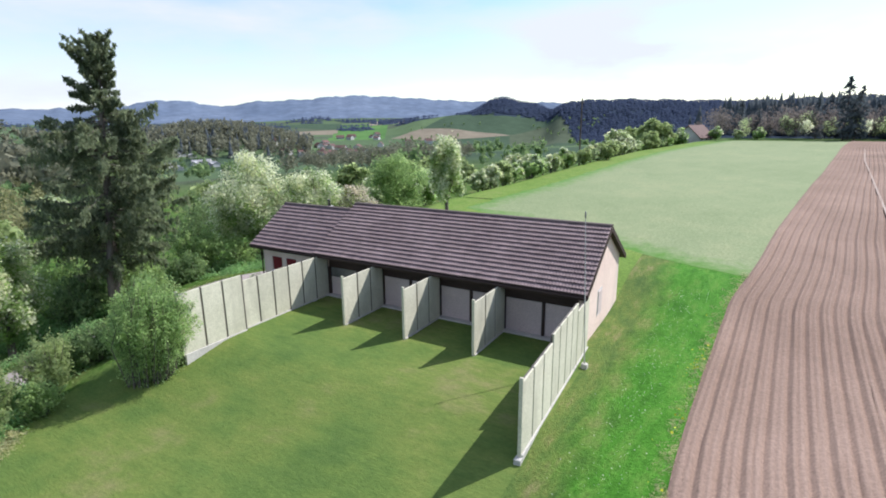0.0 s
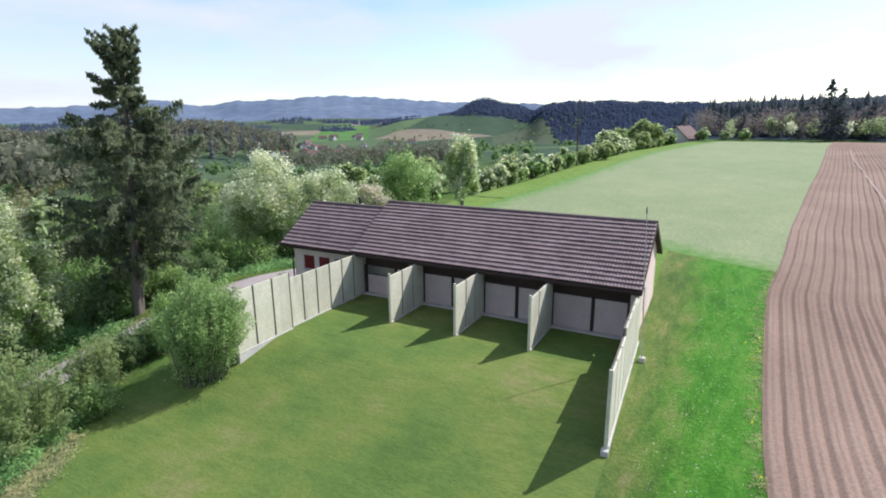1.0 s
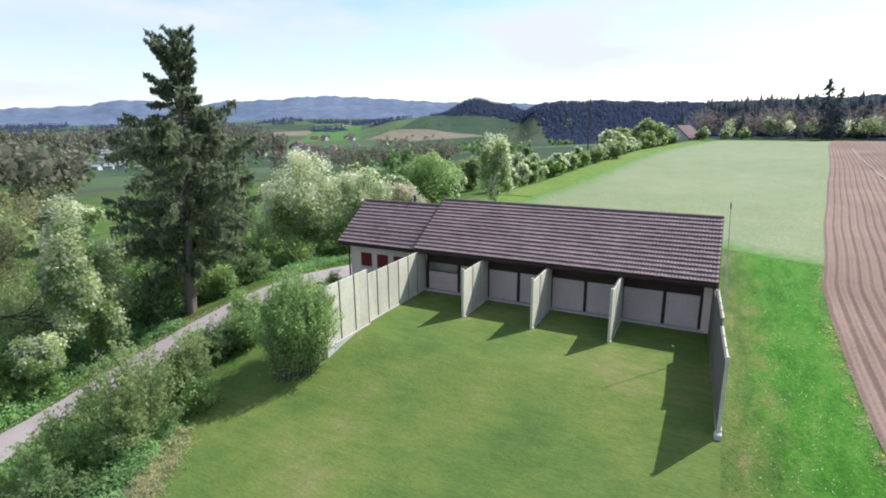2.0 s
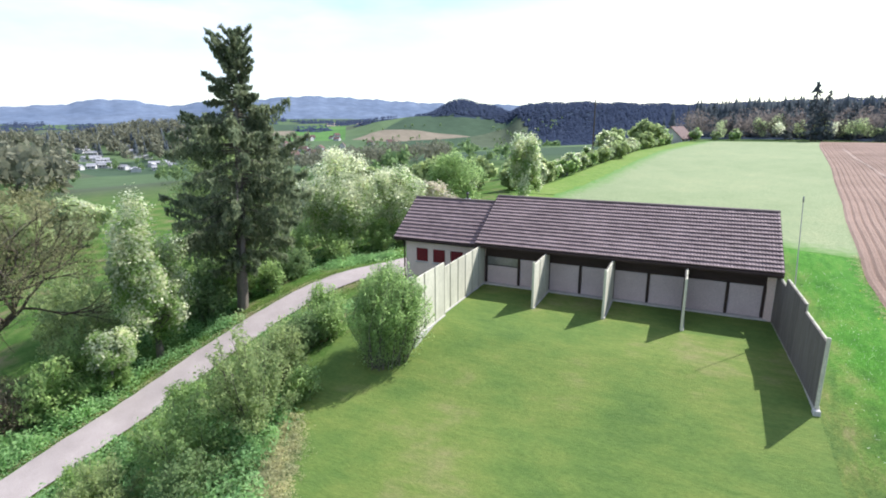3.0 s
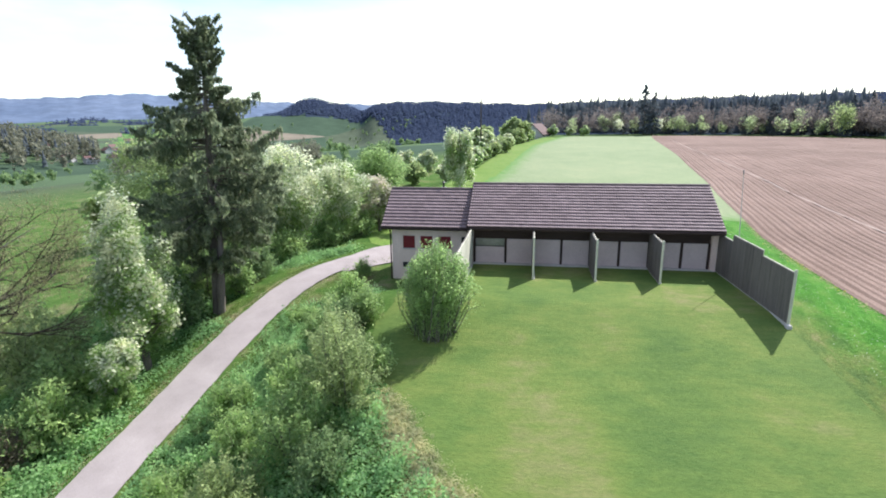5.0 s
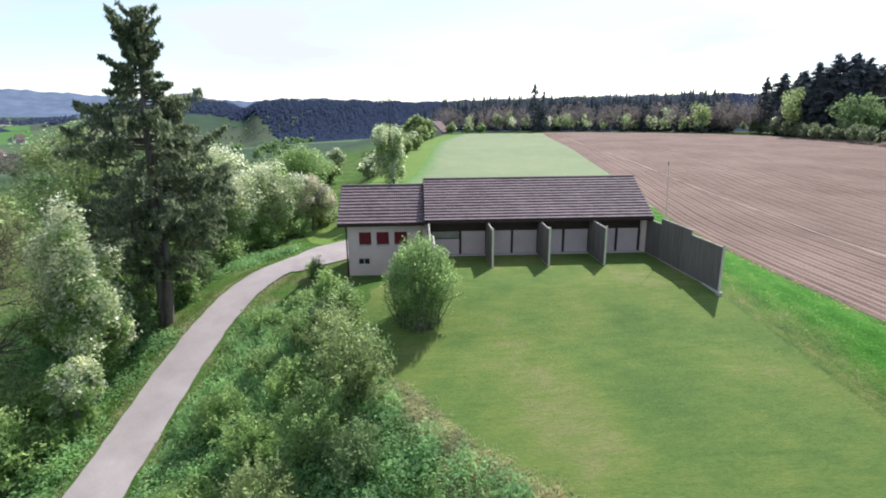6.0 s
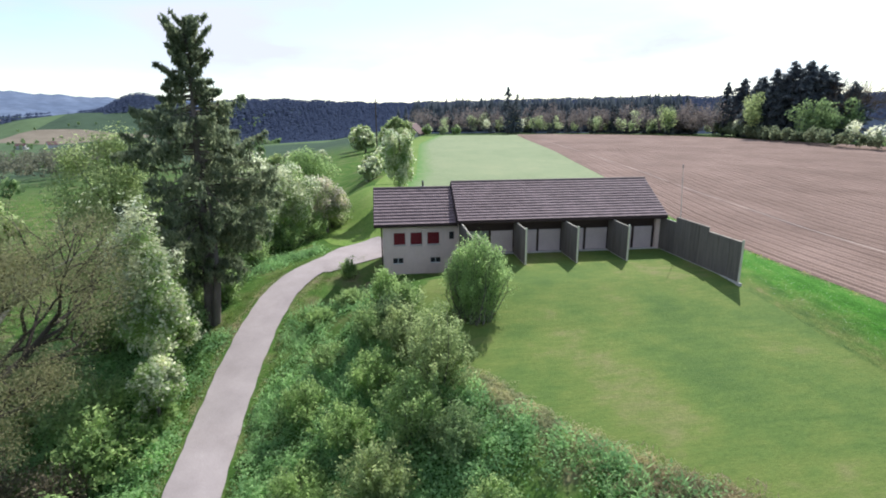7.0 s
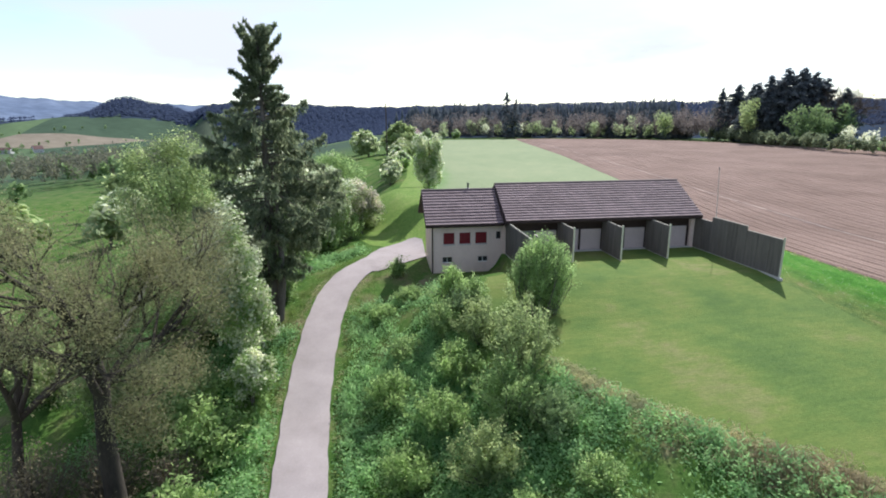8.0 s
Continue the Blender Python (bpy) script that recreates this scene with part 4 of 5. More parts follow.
def broadleaf(name, place, blobs, height, radius, n, size, leaf, seed, label, category="tree", group="", blossom=None, share=0.0, bark="bark_grey", fork=0.15, lean=(0, 0), turn=0.0, shell=0.3, many=9):
    rng = np.random.default_rng(seed)
    t = empty(name, place, turn, label, category, group)
    raw("trunk", *limbs(blobs, height, radius, rng, lean, fork, many=many), M[bark], t, True)
    pts = blob_points(blobs, n, rng, shell)
    pts[:, 2] = np.maximum(pts[:, 2], 0.05)
    out = pts - np.array([lean[0] * 0.5, lean[1] * 0.5, height * 0.4])
    out /= np.linalg.norm(out, axis=1, keepdims=True)
    out[:, 2] += 0.25
    k = int(n * (1 - share))
    if share:
        clump = np.array([noise.noise(Vector(p * 0.9)) for p in pts])
        reach = np.hypot(pts[:, 0], pts[:, 1]) / max(np.hypot(pts[:, 0], pts[:, 1]).max(), 0.1)
        order = np.argsort(pts[:, 2] / height + 0.4 * reach + 0.8 * clump + 1.1 * rng.random(n))
        pts, out = pts[order], out[order]
    raw("crown", *leaves(pts[:k], size, rng, 0.6, 0.0, out[:k]), M[leaf], t)
    if share:
        raw("blossom", *leaves(pts[k:], size * 0.95, rng, 0.8, 0.0, out[k:]), M[blossom], t)
    return t


def z_at(x, y):
    return float(ground_z(x, y))


def spruce_tree(name, place, height, profile, seed, label, gap=0.42, density=26, n_side=6, lean=(0, 0), spray=0.17, group="", trunk_r=0.36, leaf="spruce"):
    """Whorls of drooping boughs, hung with needle sprays; profile: reach of the boughs by distance below the top."""
    rng = np.random.default_rng(seed)
    t = empty(name, place, 0, label, "tree", group)
    L2 = np.array([lean[0], lean[1], 0.0])
    trunk = tube([tuple(L2 * k + np.array([0.05 * (k == 0.3), 0, height * k - 0.5 * (k == 0)])) for k in (0, 0.3, 0.65, 1)], [trunk_r, trunk_r * 0.75, trunk_r * 0.45, 0.02], 9)
    boughs, sprays = [trunk], []
    h = height - 0.25
    while h > 1.9 * height / 18.7:
        reach = float(np.interp(height - h, [p[0] for p in profile], [p[1] for p in profile]))
        whorl = rng.uniform(0.75, 1.2)
        for k in range(n_side if reach > 1 else 5):
            a = rng.random() * 2 * math.pi
            L = reach * (0.5 + 0.55 * rng.random()) * whorl
            if rng.random() < 0.1:
                continue
            d = np.array([math.cos(a), math.sin(a), 0])
            c = L2 * (h / height)
            z0 = h + rng.normal(0, 0.15)
            rise, sag = 0.2 * L, (0.42 + 0.2 * rng.random()) * L
            line = [tuple(c + d * L * u + np.array([0, 0, z0 + rise * u - sag * u * u + 0.3 * L * max(0, u - 0.65)])) for u in np.linspace(0, 1, 5)]
            if spray < 0.3:
                boughs.append(tube(line, [0.05, 0.04, 0.03, 0.02, 0.008], 4))
            m = max(26 if spray < 0.3 else 6, int(L * density))
            u = 0.1 + 0.93 * rng.random(m) ** 0.7
            side = np.cross(d, [0, 0, 1.0])
            wdt = 0.24 * L * (1.1 - 0.8 * u) * rng.uniform(-1, 1, m)
            hang = rng.random(m) ** 1.5 * (0.25 + 0.5 * (L > 2))
            zz = z0 + rise * u - sag * u * u + 0.3 * L * np.maximum(0, u - 0.65) - np.abs(wdt) * 0.4 - hang
            sprays.append(c[None] + d[None] * (L * u)[:, None] + side[None] * wdt[:, None] + np.stack([0 * u, 0 * u, zz], 1))
        h -= gap * (0.7 + 0.6 * rng.random()) * (0.75 if reach < 1.5 else 1.0)
    raw("trunk", *join(boughs), M["bark"], t, True)
    raw("crown", *leaves(np.concatenate(sprays), spray, rng, 0.24 if spray < 0.3 else 0.32, 0.72 if spray < 0.3 else 0.55), M[leaf], t)
    return t


def old_spruce():
    """A tall spruce: a thin ragged spire, boughs that lift at their tips, curtains of drooping twigs and a bare double foot."""
    rng = np.random.default_rng(11)
    height, lean = 18.1, np.array([0.1, 1.5, 0.0])
    t = empty("spruce", (-27.8, -0.2, -3.0), 0, "tall old spruce with drooping boughs and an uneven spire", "tree")
    profile = [(0, 0.3), (0.6, 1.1), (1.5, 1.3), (2.4, 1.15), (3.3, 1.5), (4.2, 2.1), (5.0, 2.9), (6.2, 3.6), (8.0, 3.8), (10.5, 4.2), (12.6, 4.1), (14.0, 3.2), (15.2, 1.8)]
    boughs = [tube([tuple(lean * k + np.array([0.05 * (k == 0.3), 0, height * k - 0.5 * (k == 0)])) for k in (0, 0.3, 0.65, 1)], [0.4, 0.3, 0.17, 0.02], 9)]
    boughs.append(tube([(0.25, -0.2, -0.5), (0.7, -0.35, 2.6), (0.75, 0.1, 6.5), (0.4, 0.8, 10.5)], [0.3, 0.24, 0.16, 0.03], 8))
    sprays = []

    def bough(h, a, L, up, sag, lift, thick=1.0):
        d = np.array([math.cos(a), math.sin(a), 0])
        d_top = height - h
        c = lean * (h / height)

        def at(u):
            return c[None] + np.outer(L * u, d) + np.stack([0 * u, 0 * u, h + L * (up * u - sag * u * u + lift * np.maximum(0, u - 0.58))], 1)

        boughs.append(tube([tuple(p) for p in at(np.linspace(0, 1, 6))], [0.06, 0.05, 0.04, 0.03, 0.02, 0.008], 4))
        side = np.cross(d, [0, 0, 1.0])
        strands = int((6 + L * 11) * thick)
        u = 0.22 + 0.8 * rng.random(strands) ** 0.7
        root = at(u) + np.outer(0.17 * L * (1.06 - 0.9 * u) * rng.uniform(-1, 1, strands), side)
        drop = (0.12 + 0.42 * min(L, 3.4) * rng.random(strands) ** 1.3) * (0.45 if d_top < 4.4 else 1.0) * (1.25 - 0.75 * u)
        for q in range(6):
            e = root.copy()
            e[:, 2] -= drop * (q + rng.random(strands)) / 6
            sprays.append(e + rng.normal(0, 0.035, e.shape))
        m = int((10 + L * 11) * thick)
        u = 0.15 + 0.87 * rng.random(m) ** 0.7
        sprays.append(at(u) + np.outer(0.17 * L * (1.06 - 0.95 * u) * rng.uniform(-1, 1, m), side) + rng.normal(0, 0.04, (m, 3)))

    h = height - 0.1
    while h > 3.0:
        d_top = height - h
        reach = float(np.interp(d_top, [p[0] for p in profile], [p[1] for p in profile]))
        for k in range(9):
            a = rng.random() * 2 * math.pi
            lop = 1 + 0.4 * noise.noise(Vector((math.cos(a) * 1.1, math.sin(a) * 1.1, h * 0.5)))
            if rng.random() < 0.14:
                continue
            spire = d_top < 3.0
            bough(h + rng.normal(0, 0.18), a, reach * rng.uniform(0.5, 1.15) * lop, 0.75 if spire else 0.12, 0.2 if spire else rng.uniform(0.3, 0.55), rng.uniform(0.3, 0.9))
        h -= 0.58 * rng.uniform(0.7, 1.3) * (0.5 if d_top < 4 else 1.0)
    # long boughs that stand out on either side
    for d_top, a, L in ((2.6, 3.9, 2.0), (2.9, 4.1, 1.7), (4.5, 0.75, 3.3), (4.9, 1.0, 2.9), (5.3, 3.8, 3.3), (5.6, 4.2, 3.4), (6.8, 4.0, 4.2), (7.0, 0.7, 4.6), (7.3, 0.95, 4.3), (9.4, 0.6, 4.5), (10.8, 3.9, 4.7), (11.4, 4.2, 4.4)):
        bough(height - d_top, a, L, 0.1, 0.35, 1.0, 1.3)
    # short dead boughs on the foot of the trunk
    for k in range(16):
        a, z, L = rng.random() * 6.28, rng.uniform(1.6, 4.6), rng.uniform(0.5, 1.6)
        d = np.array([math.cos(a), math.sin(a), -0.2]) * L
        p = lean * (z / height) + np.array([0, 0, z])
        boughs.append(tube([p, p + d * 0.5, p + d + np.array([0, 0, -0.2])], [0.03, 0.02, 0.006], 4))
    raw("trunk", *join(boughs), M["bark_grey"], t, True)
    raw("crown", *leaves(np.concatenate(sprays), 0.16, rng, 0.3, 0.8), M["spruce"], t)


old_spruce()

# blossom trees and bushes beside the lane
R = np.random.default_rng
broadleaf("blossom_tree", (-28.5, -6.2, z_at(-28.5, -6.2)), crown_blobs(R(1), 5.9 - z_at(-28.5, -6.2), 0.3, 2.5, 2.5, 54, 0.75), 9.3, 0.2, 40000, 0.085, "leaf_fresh", 21, "blossoming bird cherry with white flower clusters among fresh leaves", "tree", "blossoming trees", "blossom", 0.44)
broadleaf("blossom_bush", (-27.3, -9.8, z_at(-27.3, -9.8)), crown_blobs(R(9), 4.3, 0.1, 1.7, 1.7, 30, 0.7), 4.3, 0.1, 15000, 0.075, "leaf_fresh", 29, "low spreading bush in fresh leaf with a few white flowers", "bush", "", "blossom", 0.22)
broadleaf("blossom_tree", (-29.5, 13.5, z_at(-29.5, 13.5)), crown_blobs(R(2), 10.6, 0.2, 4.6, 4.6, 64, 0.8), 10.6, 0.26, 44000, 0.095, "leaf_mid", 22, "broad blossoming cherry tree, white all over", "tree", "blossoming trees", "blossom", 0.62)
broadleaf("blossom_tree", (-25.5, 17.5, z_at(-25.5, 17.5)), crown_blobs(R(3), 8.2, 0.1, 3.6, 3.6, 50, 0.8), 8.2, 0.2, 28000, 0.09, "leaf_mid", 23, "blossoming cherry tree, white above green leaves", "tree", "blossoming trees", "blossom", 0.48)
broadleaf("blossom_tree", (-22.3, 19.6, z_at(-22.3, 19.6)), crown_blobs(R(4), 5.9, 0.2, 2.5, 2.5, 36, 0.8), 5.9, 0.14, 14000, 0.085, "leaf_olive", 24, "small tree in pale pinkish blossom", "tree", "blossoming trees", "blossom_pink", 0.5)
broadleaf("blossom_tree", (-14.8, 24.0, z_at(-14.8, 24)), crown_blobs(R(5), 8.8, 0.2, 2.1, 2.1, 46, 0.8), 8.8, 0.17, 22000, 0.09, "leaf_mid", 25, "narrow upright tree with white blossom at the field's edge", "tree", "blossoming trees", "blossom", 0.42)
broadleaf("round_tree", (-25.5, 31, z_at(-25.5, 31)), crown_blobs(R(6), 8.6, 0.5, 4.2, 4.2, 60, 0.9), 8.6, 0.22, 26000, 0.1, "leaf_mid", 26, "rounded tree in bright fresh spring leaf")


def shrub(name, place, h, r, stems, n, size, leaf, seed, label, group="", width=0.2, top=0.45, even=(0.62, 1.1), foot=0.22):
    """Many thin shoots that rise from one stool and spread, leafy over most of their length."""
    rng = R(seed)
    t = empty(name, place, 0, label, "bush", group)
    wood, pts, out = [], [], []
    lop = rng.normal(0, 0.12 * r, 2)
    for k in range(stems):
        a, q = rng.random() * 2 * math.pi, rng.random() ** 0.55 * rng.uniform(0.75, 1.15)
        tip = np.array([math.cos(a) * q * r + lop[0], math.sin(a) * q * r + lop[1], h * (1 - top * q * q) * rng.uniform(*even)])
        base = np.array([math.cos(a) * foot * r * rng.random(), math.sin(a) * foot * r * rng.random(), -0.1])
        mid = base + (tip - base) * 0.5 + np.array([math.cos(a), math.sin(a), 0]) * r * 0.12 * rng.normal() + np.array([0, 0, 0.08 * h])
        if k % 2 == 0:
            wood.append(tube([base, mid, tip], [0.03, 0.018, 0.006], 4))
        m = n // stems
        u = (0.16 if foot < 0.4 else 0.04) + (0.88 if foot < 0.4 else 1.0) * rng.random(m) ** 0.8
        c = np.outer((1 - u) ** 2, base) + np.outer(2 * u * (1 - u), mid) + np.outer(u * u, tip)
        w = width * (0.5 + 0.8 * rng.random()) * (1.25 - 0.7 * u)[:, None]
        pts.append(c + rng.normal(size=(m, 3)) * w)
        d = rng.normal(size=(m, 3)) * 0.5 + np.array([math.cos(a) * q, math.sin(a) * q, 0.55])
        out.append(d)
    pts, out = np.concatenate(pts), np.concatenate(out)
    pts[:, 2] = np.maximum(pts[:, 2], 0.03)
    raw("stem", *join(wood), M["bark_grey"], t, True)
    raw("foliage", *leaves(pts, size, rng, 0.5, 0.0, out / np.linalg.norm(out, axis=1, keepdims=True)), M[leaf], t)
    return t


shrub("willow_bush", (-12.0, -6.8, z_at(-12.0, -6.8) - 0.05), 4.5, 1.85, 420, 60000, 0.046, "leaf_willow", 27, "feathery rounded bush in fresh leaf at the panel wall", "", 0.15, 0.42, (0.72, 1.02), 0.62)

# thicket on the bank
BANK = [
    (-14.5, -12.3, 1.8, 4.2, "leaf_olive"), (-16.7, -5.0, 1.4, 2.4, "leaf_fresh"), (-15.5, -5.9, 0.95, 1.8, "leaf_mid"), (-17.5, -7.6, 1.3, 2.1, "leaf_mid"), (-15.9, -9.0, 1.3, 2.6, "leaf_olive"),
    (-16.3, -6.9, 1.1, 1.9, "leaf_dark"), (-17.4, -10.8, 1.4, 1.9, "leaf_fresh"), (-20.4, -10.6, 1.4, 1.9, "leaf_fresh"), (-19.5, 4.9, 0.6, 1.6, "leaf_mid"),
    (-15.8, -14.4, 1.6, 3.0, "leaf_mid"), (-18.4, -13.2, 1.5, 2.0, "leaf_fresh"), (-14.2, -15.6, 1.3, 1.8, "leaf_dark"), (-17.0, -16.6, 1.6, 2.6, "leaf_olive"),
    (-20.0, -15.6, 1.3, 1.7, "leaf_fresh"), (-19.6, -7.6, 1.1, 1.2, "leaf_mid"), (-20.6, -2.2, 1.0, 0.9, "leaf_fresh"), (-18.8, -1.0, 1.1, 1.0, "leaf_mid"),
    (-19.2, -18.8, 1.5, 1.9, "leaf_mid"), (-16.0, -19.4, 1.4, 1.7, "leaf_fresh"), (-18.2, -22.2, 1.5, 1.6, "leaf_mid"), (-13.4, -18.4, 1.1, 1.1, "leaf_mid"),
    (-21.0, -19.4, 1.1, 1.1, "leaf_fresh"), (-13.9, -10.4, 0.8, 1.5, "leaf_mid")]
WORDS = {"leaf_fresh": "leafy bush in fresh bright green", "leaf_mid": "mid-green leafy bush with loose shoots", "leaf_dark": "shady dark green bush", "leaf_olive": "tall thin bush with sparse young leaves"}
for i, (x, y, r, h, leaf) in enumerate(BANK):
    shrub("bush", (x, y, z_at(x, y) - 0.05), h, r, int(26 + 22 * r), int(3000 * r * r + 2200), 0.06, leaf, 60 + i, WORDS[leaf] + " on the bank", "bushes on the bank", 0.19, 0.5)

# undergrowth on the valley side of the lane
VALE = [(-25.4, 14.6, 1.8, 2.8, "leaf_mid"), (-23.6, 17.4, 1.8, 3.0, "leaf_mid"), (-21.8, 21.6, 1.6, 2.4, "leaf_olive"), (-23.6, 24.2, 2.0, 3.4, "leaf_fresh"), (-31.5, 3.0, 2.8, 4.5, "leaf_mid"), (-30.0, 8.0, 2.6, 4.6, "leaf_mid"), (-33.5, -1.5, 3.0, 5.0, "leaf_mid"), (-30.8, -8.8, 2.2, 3.6, "leaf_mid"), (-29.4, -12.0, 2.0, 3.0, "leaf_fresh"), (-34.5, -7.5, 2.8, 4.6, "leaf_olive"), (-31.5, 17.0, 3.0, 5.5, "leaf_dark"), (-26.8, 22.5, 2.6, 4.2, "leaf_mid"), (-28.5, -16.5, 1.8, 2.6, "leaf_fresh"), (-38.0, 6.0, 3.5, 6.5, "leaf_mid"), (-38.0, 14.0, 3.5, 6.5, "leaf_dark"), (-40.0, -4.0, 3.2, 5.5, "leaf_olive"), (-27.8, 5.5, 1.5, 2.4, "leaf_dark"), (-29.0, -2.2, 1.6, 3.2, "leaf_dark"), (-29.4, 1.4, 1.7, 3.6, "leaf_mid"), (-27.6, 2.4, 1.0, 2.4, "leaf_mid"), (-30.6, -1.0, 1.8, 4.0, "leaf_dark"), (-27.6, 10.6, 1.6, 2.8, "leaf_mid"), (-28.0, -19.5, 1.5, 2.0, "leaf_fresh"), (-34.5, -18.0, 2.4, 3.2, "leaf_olive")]
for i, (x, y, r, h, leaf) in enumerate(VALE):
    shrub("bush", (x, y, z_at(x, y) - 0.05), h, r, int(30 + 22 * r), int(820 * r * r + 1800), 0.105, leaf, 100 + i, WORDS[leaf] + " below the lane", "bushes below the lane", 0.3, 0.5)
broadleaf("light_green_tree", (-35.5, 6.0, z_at(-35.5, 6)), crown_blobs(R(8), 14.2, 3.0, 4.2, 4.2, 46, 0.8), 14.2, 0.22, 17000, 0.095, "leaf_olive", 28, "slender tree in thin light green spring leaf", shell=0.2)


def bare_tree(name, place, height, seed, label, leaf="leaf_brown", n_leaf=9000, levels=5):
    """A spreading crown of forking limbs and fine twigs, just budding."""
    rng = np.random.default_rng(seed)
    t = empty(name, place, 0, label, "tree")
    wood, tips = [], []

    def grow(p, d, length, r, depth):
        pts, q, dd = [p], p, d
        for k in range(3):
            dd = dd + rng.normal(0, 0.16, 3) + np.array([0, 0, 0.05])
            dd = dd / np.linalg.norm(dd)
            q = q + dd * length / 3
            pts.append(q)
        wood.append(tube(pts, [r, r * 0.85, r * 0.7, r * 0.55], 6 if depth < 2 else 4 if depth < 4 else 3))
        if depth >= 3:
            tips.extend(pts[1:])
        if depth == levels:
            return
        for k in range(3 if depth else 6):
            axis_d = rng.normal(size=3)
            axis_d -= dd * (axis_d @ dd)
            axis_d /= np.linalg.norm(axis_d)
            sp = rng.uniform(0.3, 0.85) if depth else rng.uniform(0.4, 1.0)
            nd = dd * math.cos(sp) + axis_d * math.sin(sp)
            if nd[2] < -0.25:
                nd[2] *= 0.3
            grow(pts[3] if k < 2 else pts[2], nd / np.linalg.norm(nd), length * (rng.uniform(0.62, 0.84) if depth else rng.uniform(0.4, 0.58)), r * rng.uniform(0.52, 0.68), depth + 1)

    grow(np.array([0, 0, -0.4]), np.array([0.04, 0, 1.0]), height * 0.82, height * 0.035, 0)
    raw("trunk", *join(wood), M["bark"], t, True)
    tips = np.array(tips)
    pts = tips[rng.integers(0, len(tips), n_leaf)] + rng.normal(0, 0.2, (n_leaf, 3))
    raw("crown", *leaves(pts, 0.042, rng, 0.35), M[leaf], t)
    return t


def old_tree():
    """A gnarled tree: a stout trunk that forks into crooked wide-spreading limbs, just coming into leaf."""
    rng = R(5)
    t = empty("old_tree", (-31.2, -15.5, z_at(-31.2, -15.5)), 0, "old spreading tree with crooked dark limbs and olive buds", "tree")
    wood, tips = [], []

    def grow(p, d, length, r, depth):
        pts, q, dd = [p], p, d
        n = 5 if depth < 2 else 3
        for k in range(n):
            dd = dd + rng.normal(0, 0.24 if depth < 3 else 0.18, 3) + np.array([0, 0, 0.06])
            dd = dd / np.linalg.norm(dd)
            q = q + dd * length / n
            pts.append(q)
        wood.append(tube(pts, list(np.linspace(r, r * 0.5, n + 1)), 7 if depth < 2 else 4 if depth < 4 else 3))
        if depth >= 2:
            tips.extend(pts[1:])
        if depth == 5:
            return
        for k in range(4 if depth < 2 else 3):
            turn = rng.normal(size=3)
            turn -= dd * (turn @ dd)
            turn /= np.linalg.norm(turn)
            sp = rng.uniform(0.35, 1.0)
            nd = dd * math.cos(sp) + turn * math.sin(sp)
            nd[2] = max(nd[2], -0.25)
            grow(pts[n] if k < 2 else pts[n - 1 - k % 2], nd / np.linalg.norm(nd), length * rng.uniform(0.5, 0.72), r * rng.uniform(0.45, 0.6), depth + 1)

    trunk = [np.array(p) for p in ((0, 0, -0.6), (0.1, 0.0, 2.0), (0.0, 0.15, 4.2), (0.2, 0.1, 6.6), (0.1, 0.0, 9.4))]
    wood.append(tube(trunk, [0.46, 0.36, 0.32, 0.27, 0.16], 10))
    for k in range(9):
        a = k * 2.4 + rng.normal(0, 0.25)
        h = 5.4 + 0.42 * k
        el = rng.uniform(0.15, 0.6) + 0.05 * k
        start = np.array([np.interp(h, [p[2] for p in trunk], [p[c] for p in trunk]) for c in (0, 1)] + [h])
        grow(start, np.array([math.cos(a) * math.cos(el), math.sin(a) * math.cos(el), math.sin(el)]), rng.uniform(3.2, 4.3) * (1 - 0.45 * max(0, math.cos(a + 0.35))), rng.uniform(0.13, 0.2), 1)
    raw("trunk", *join(wood), M["bark_dark"], t, True)
    dead = [tube([(0.5, 1.0, 8.0), (1.16, 2.77, 9.66), (1.35, 2.95, 10.7)], [0.1, 0.07, 0.015], 6), tube([(1.16, 2.77, 9.66), (2.6, 2.9, 10.5), (4.1, 3.0, 11.3)], [0.06, 0.04, 0.012], 6)]
    raw("dead_limb", *join(dead), M["straw_wood"], t, True)["label"] = "bleached dead limb"
    tips = np.array(tips)
    pts = tips[rng.integers(0, len(tips), 90000)] + rng.normal(0, 0.32, (90000, 3))
    raw("crown", *leaves(pts, 0.042, rng, 0.36), M["leaf_brown"], t)


old_tree()
TWIGGY = [(-29.4, -18.0, 1.8, 4.2), (-31.4, -19.2, 2.0, 4.6), (-33.2, -20.6, 2.0, 4.2), (-33.4, -17.2, 2.2, 3.4), (-30.2, -18.6, 1.6, 2.4), (-35.2, -14.2, 2.4, 3.8), (-32.6, -13.4, 1.7, 3.2), (-29.8, -13.6, 1.2, 2.2), (-37.0, -18.4, 2.2, 3.4)]
for i, (x, y, r, h) in enumerate(TWIGGY):
    shrub("thorn_bush", (x, y, z_at(x, y) - 0.05), h, r, int(90 + 60 * r), int(800 * r * r + 2000), 0.055, "twig", 400 + i, "twiggy brown bush just budding below the lane", "thorn bushes", 0.22, 0.45)
bare_tree("bare_tree", (-36.5, -12.0, z_at(-36.5, -12)), 7.5, 9, "leafless tree with fine brown twigs below the lane")
bare_tree("bare_tree", (-40.0, -19.0, z_at(-40, -19)), 7.0, 13, "leafless tree with fine brown twigs below the lane")


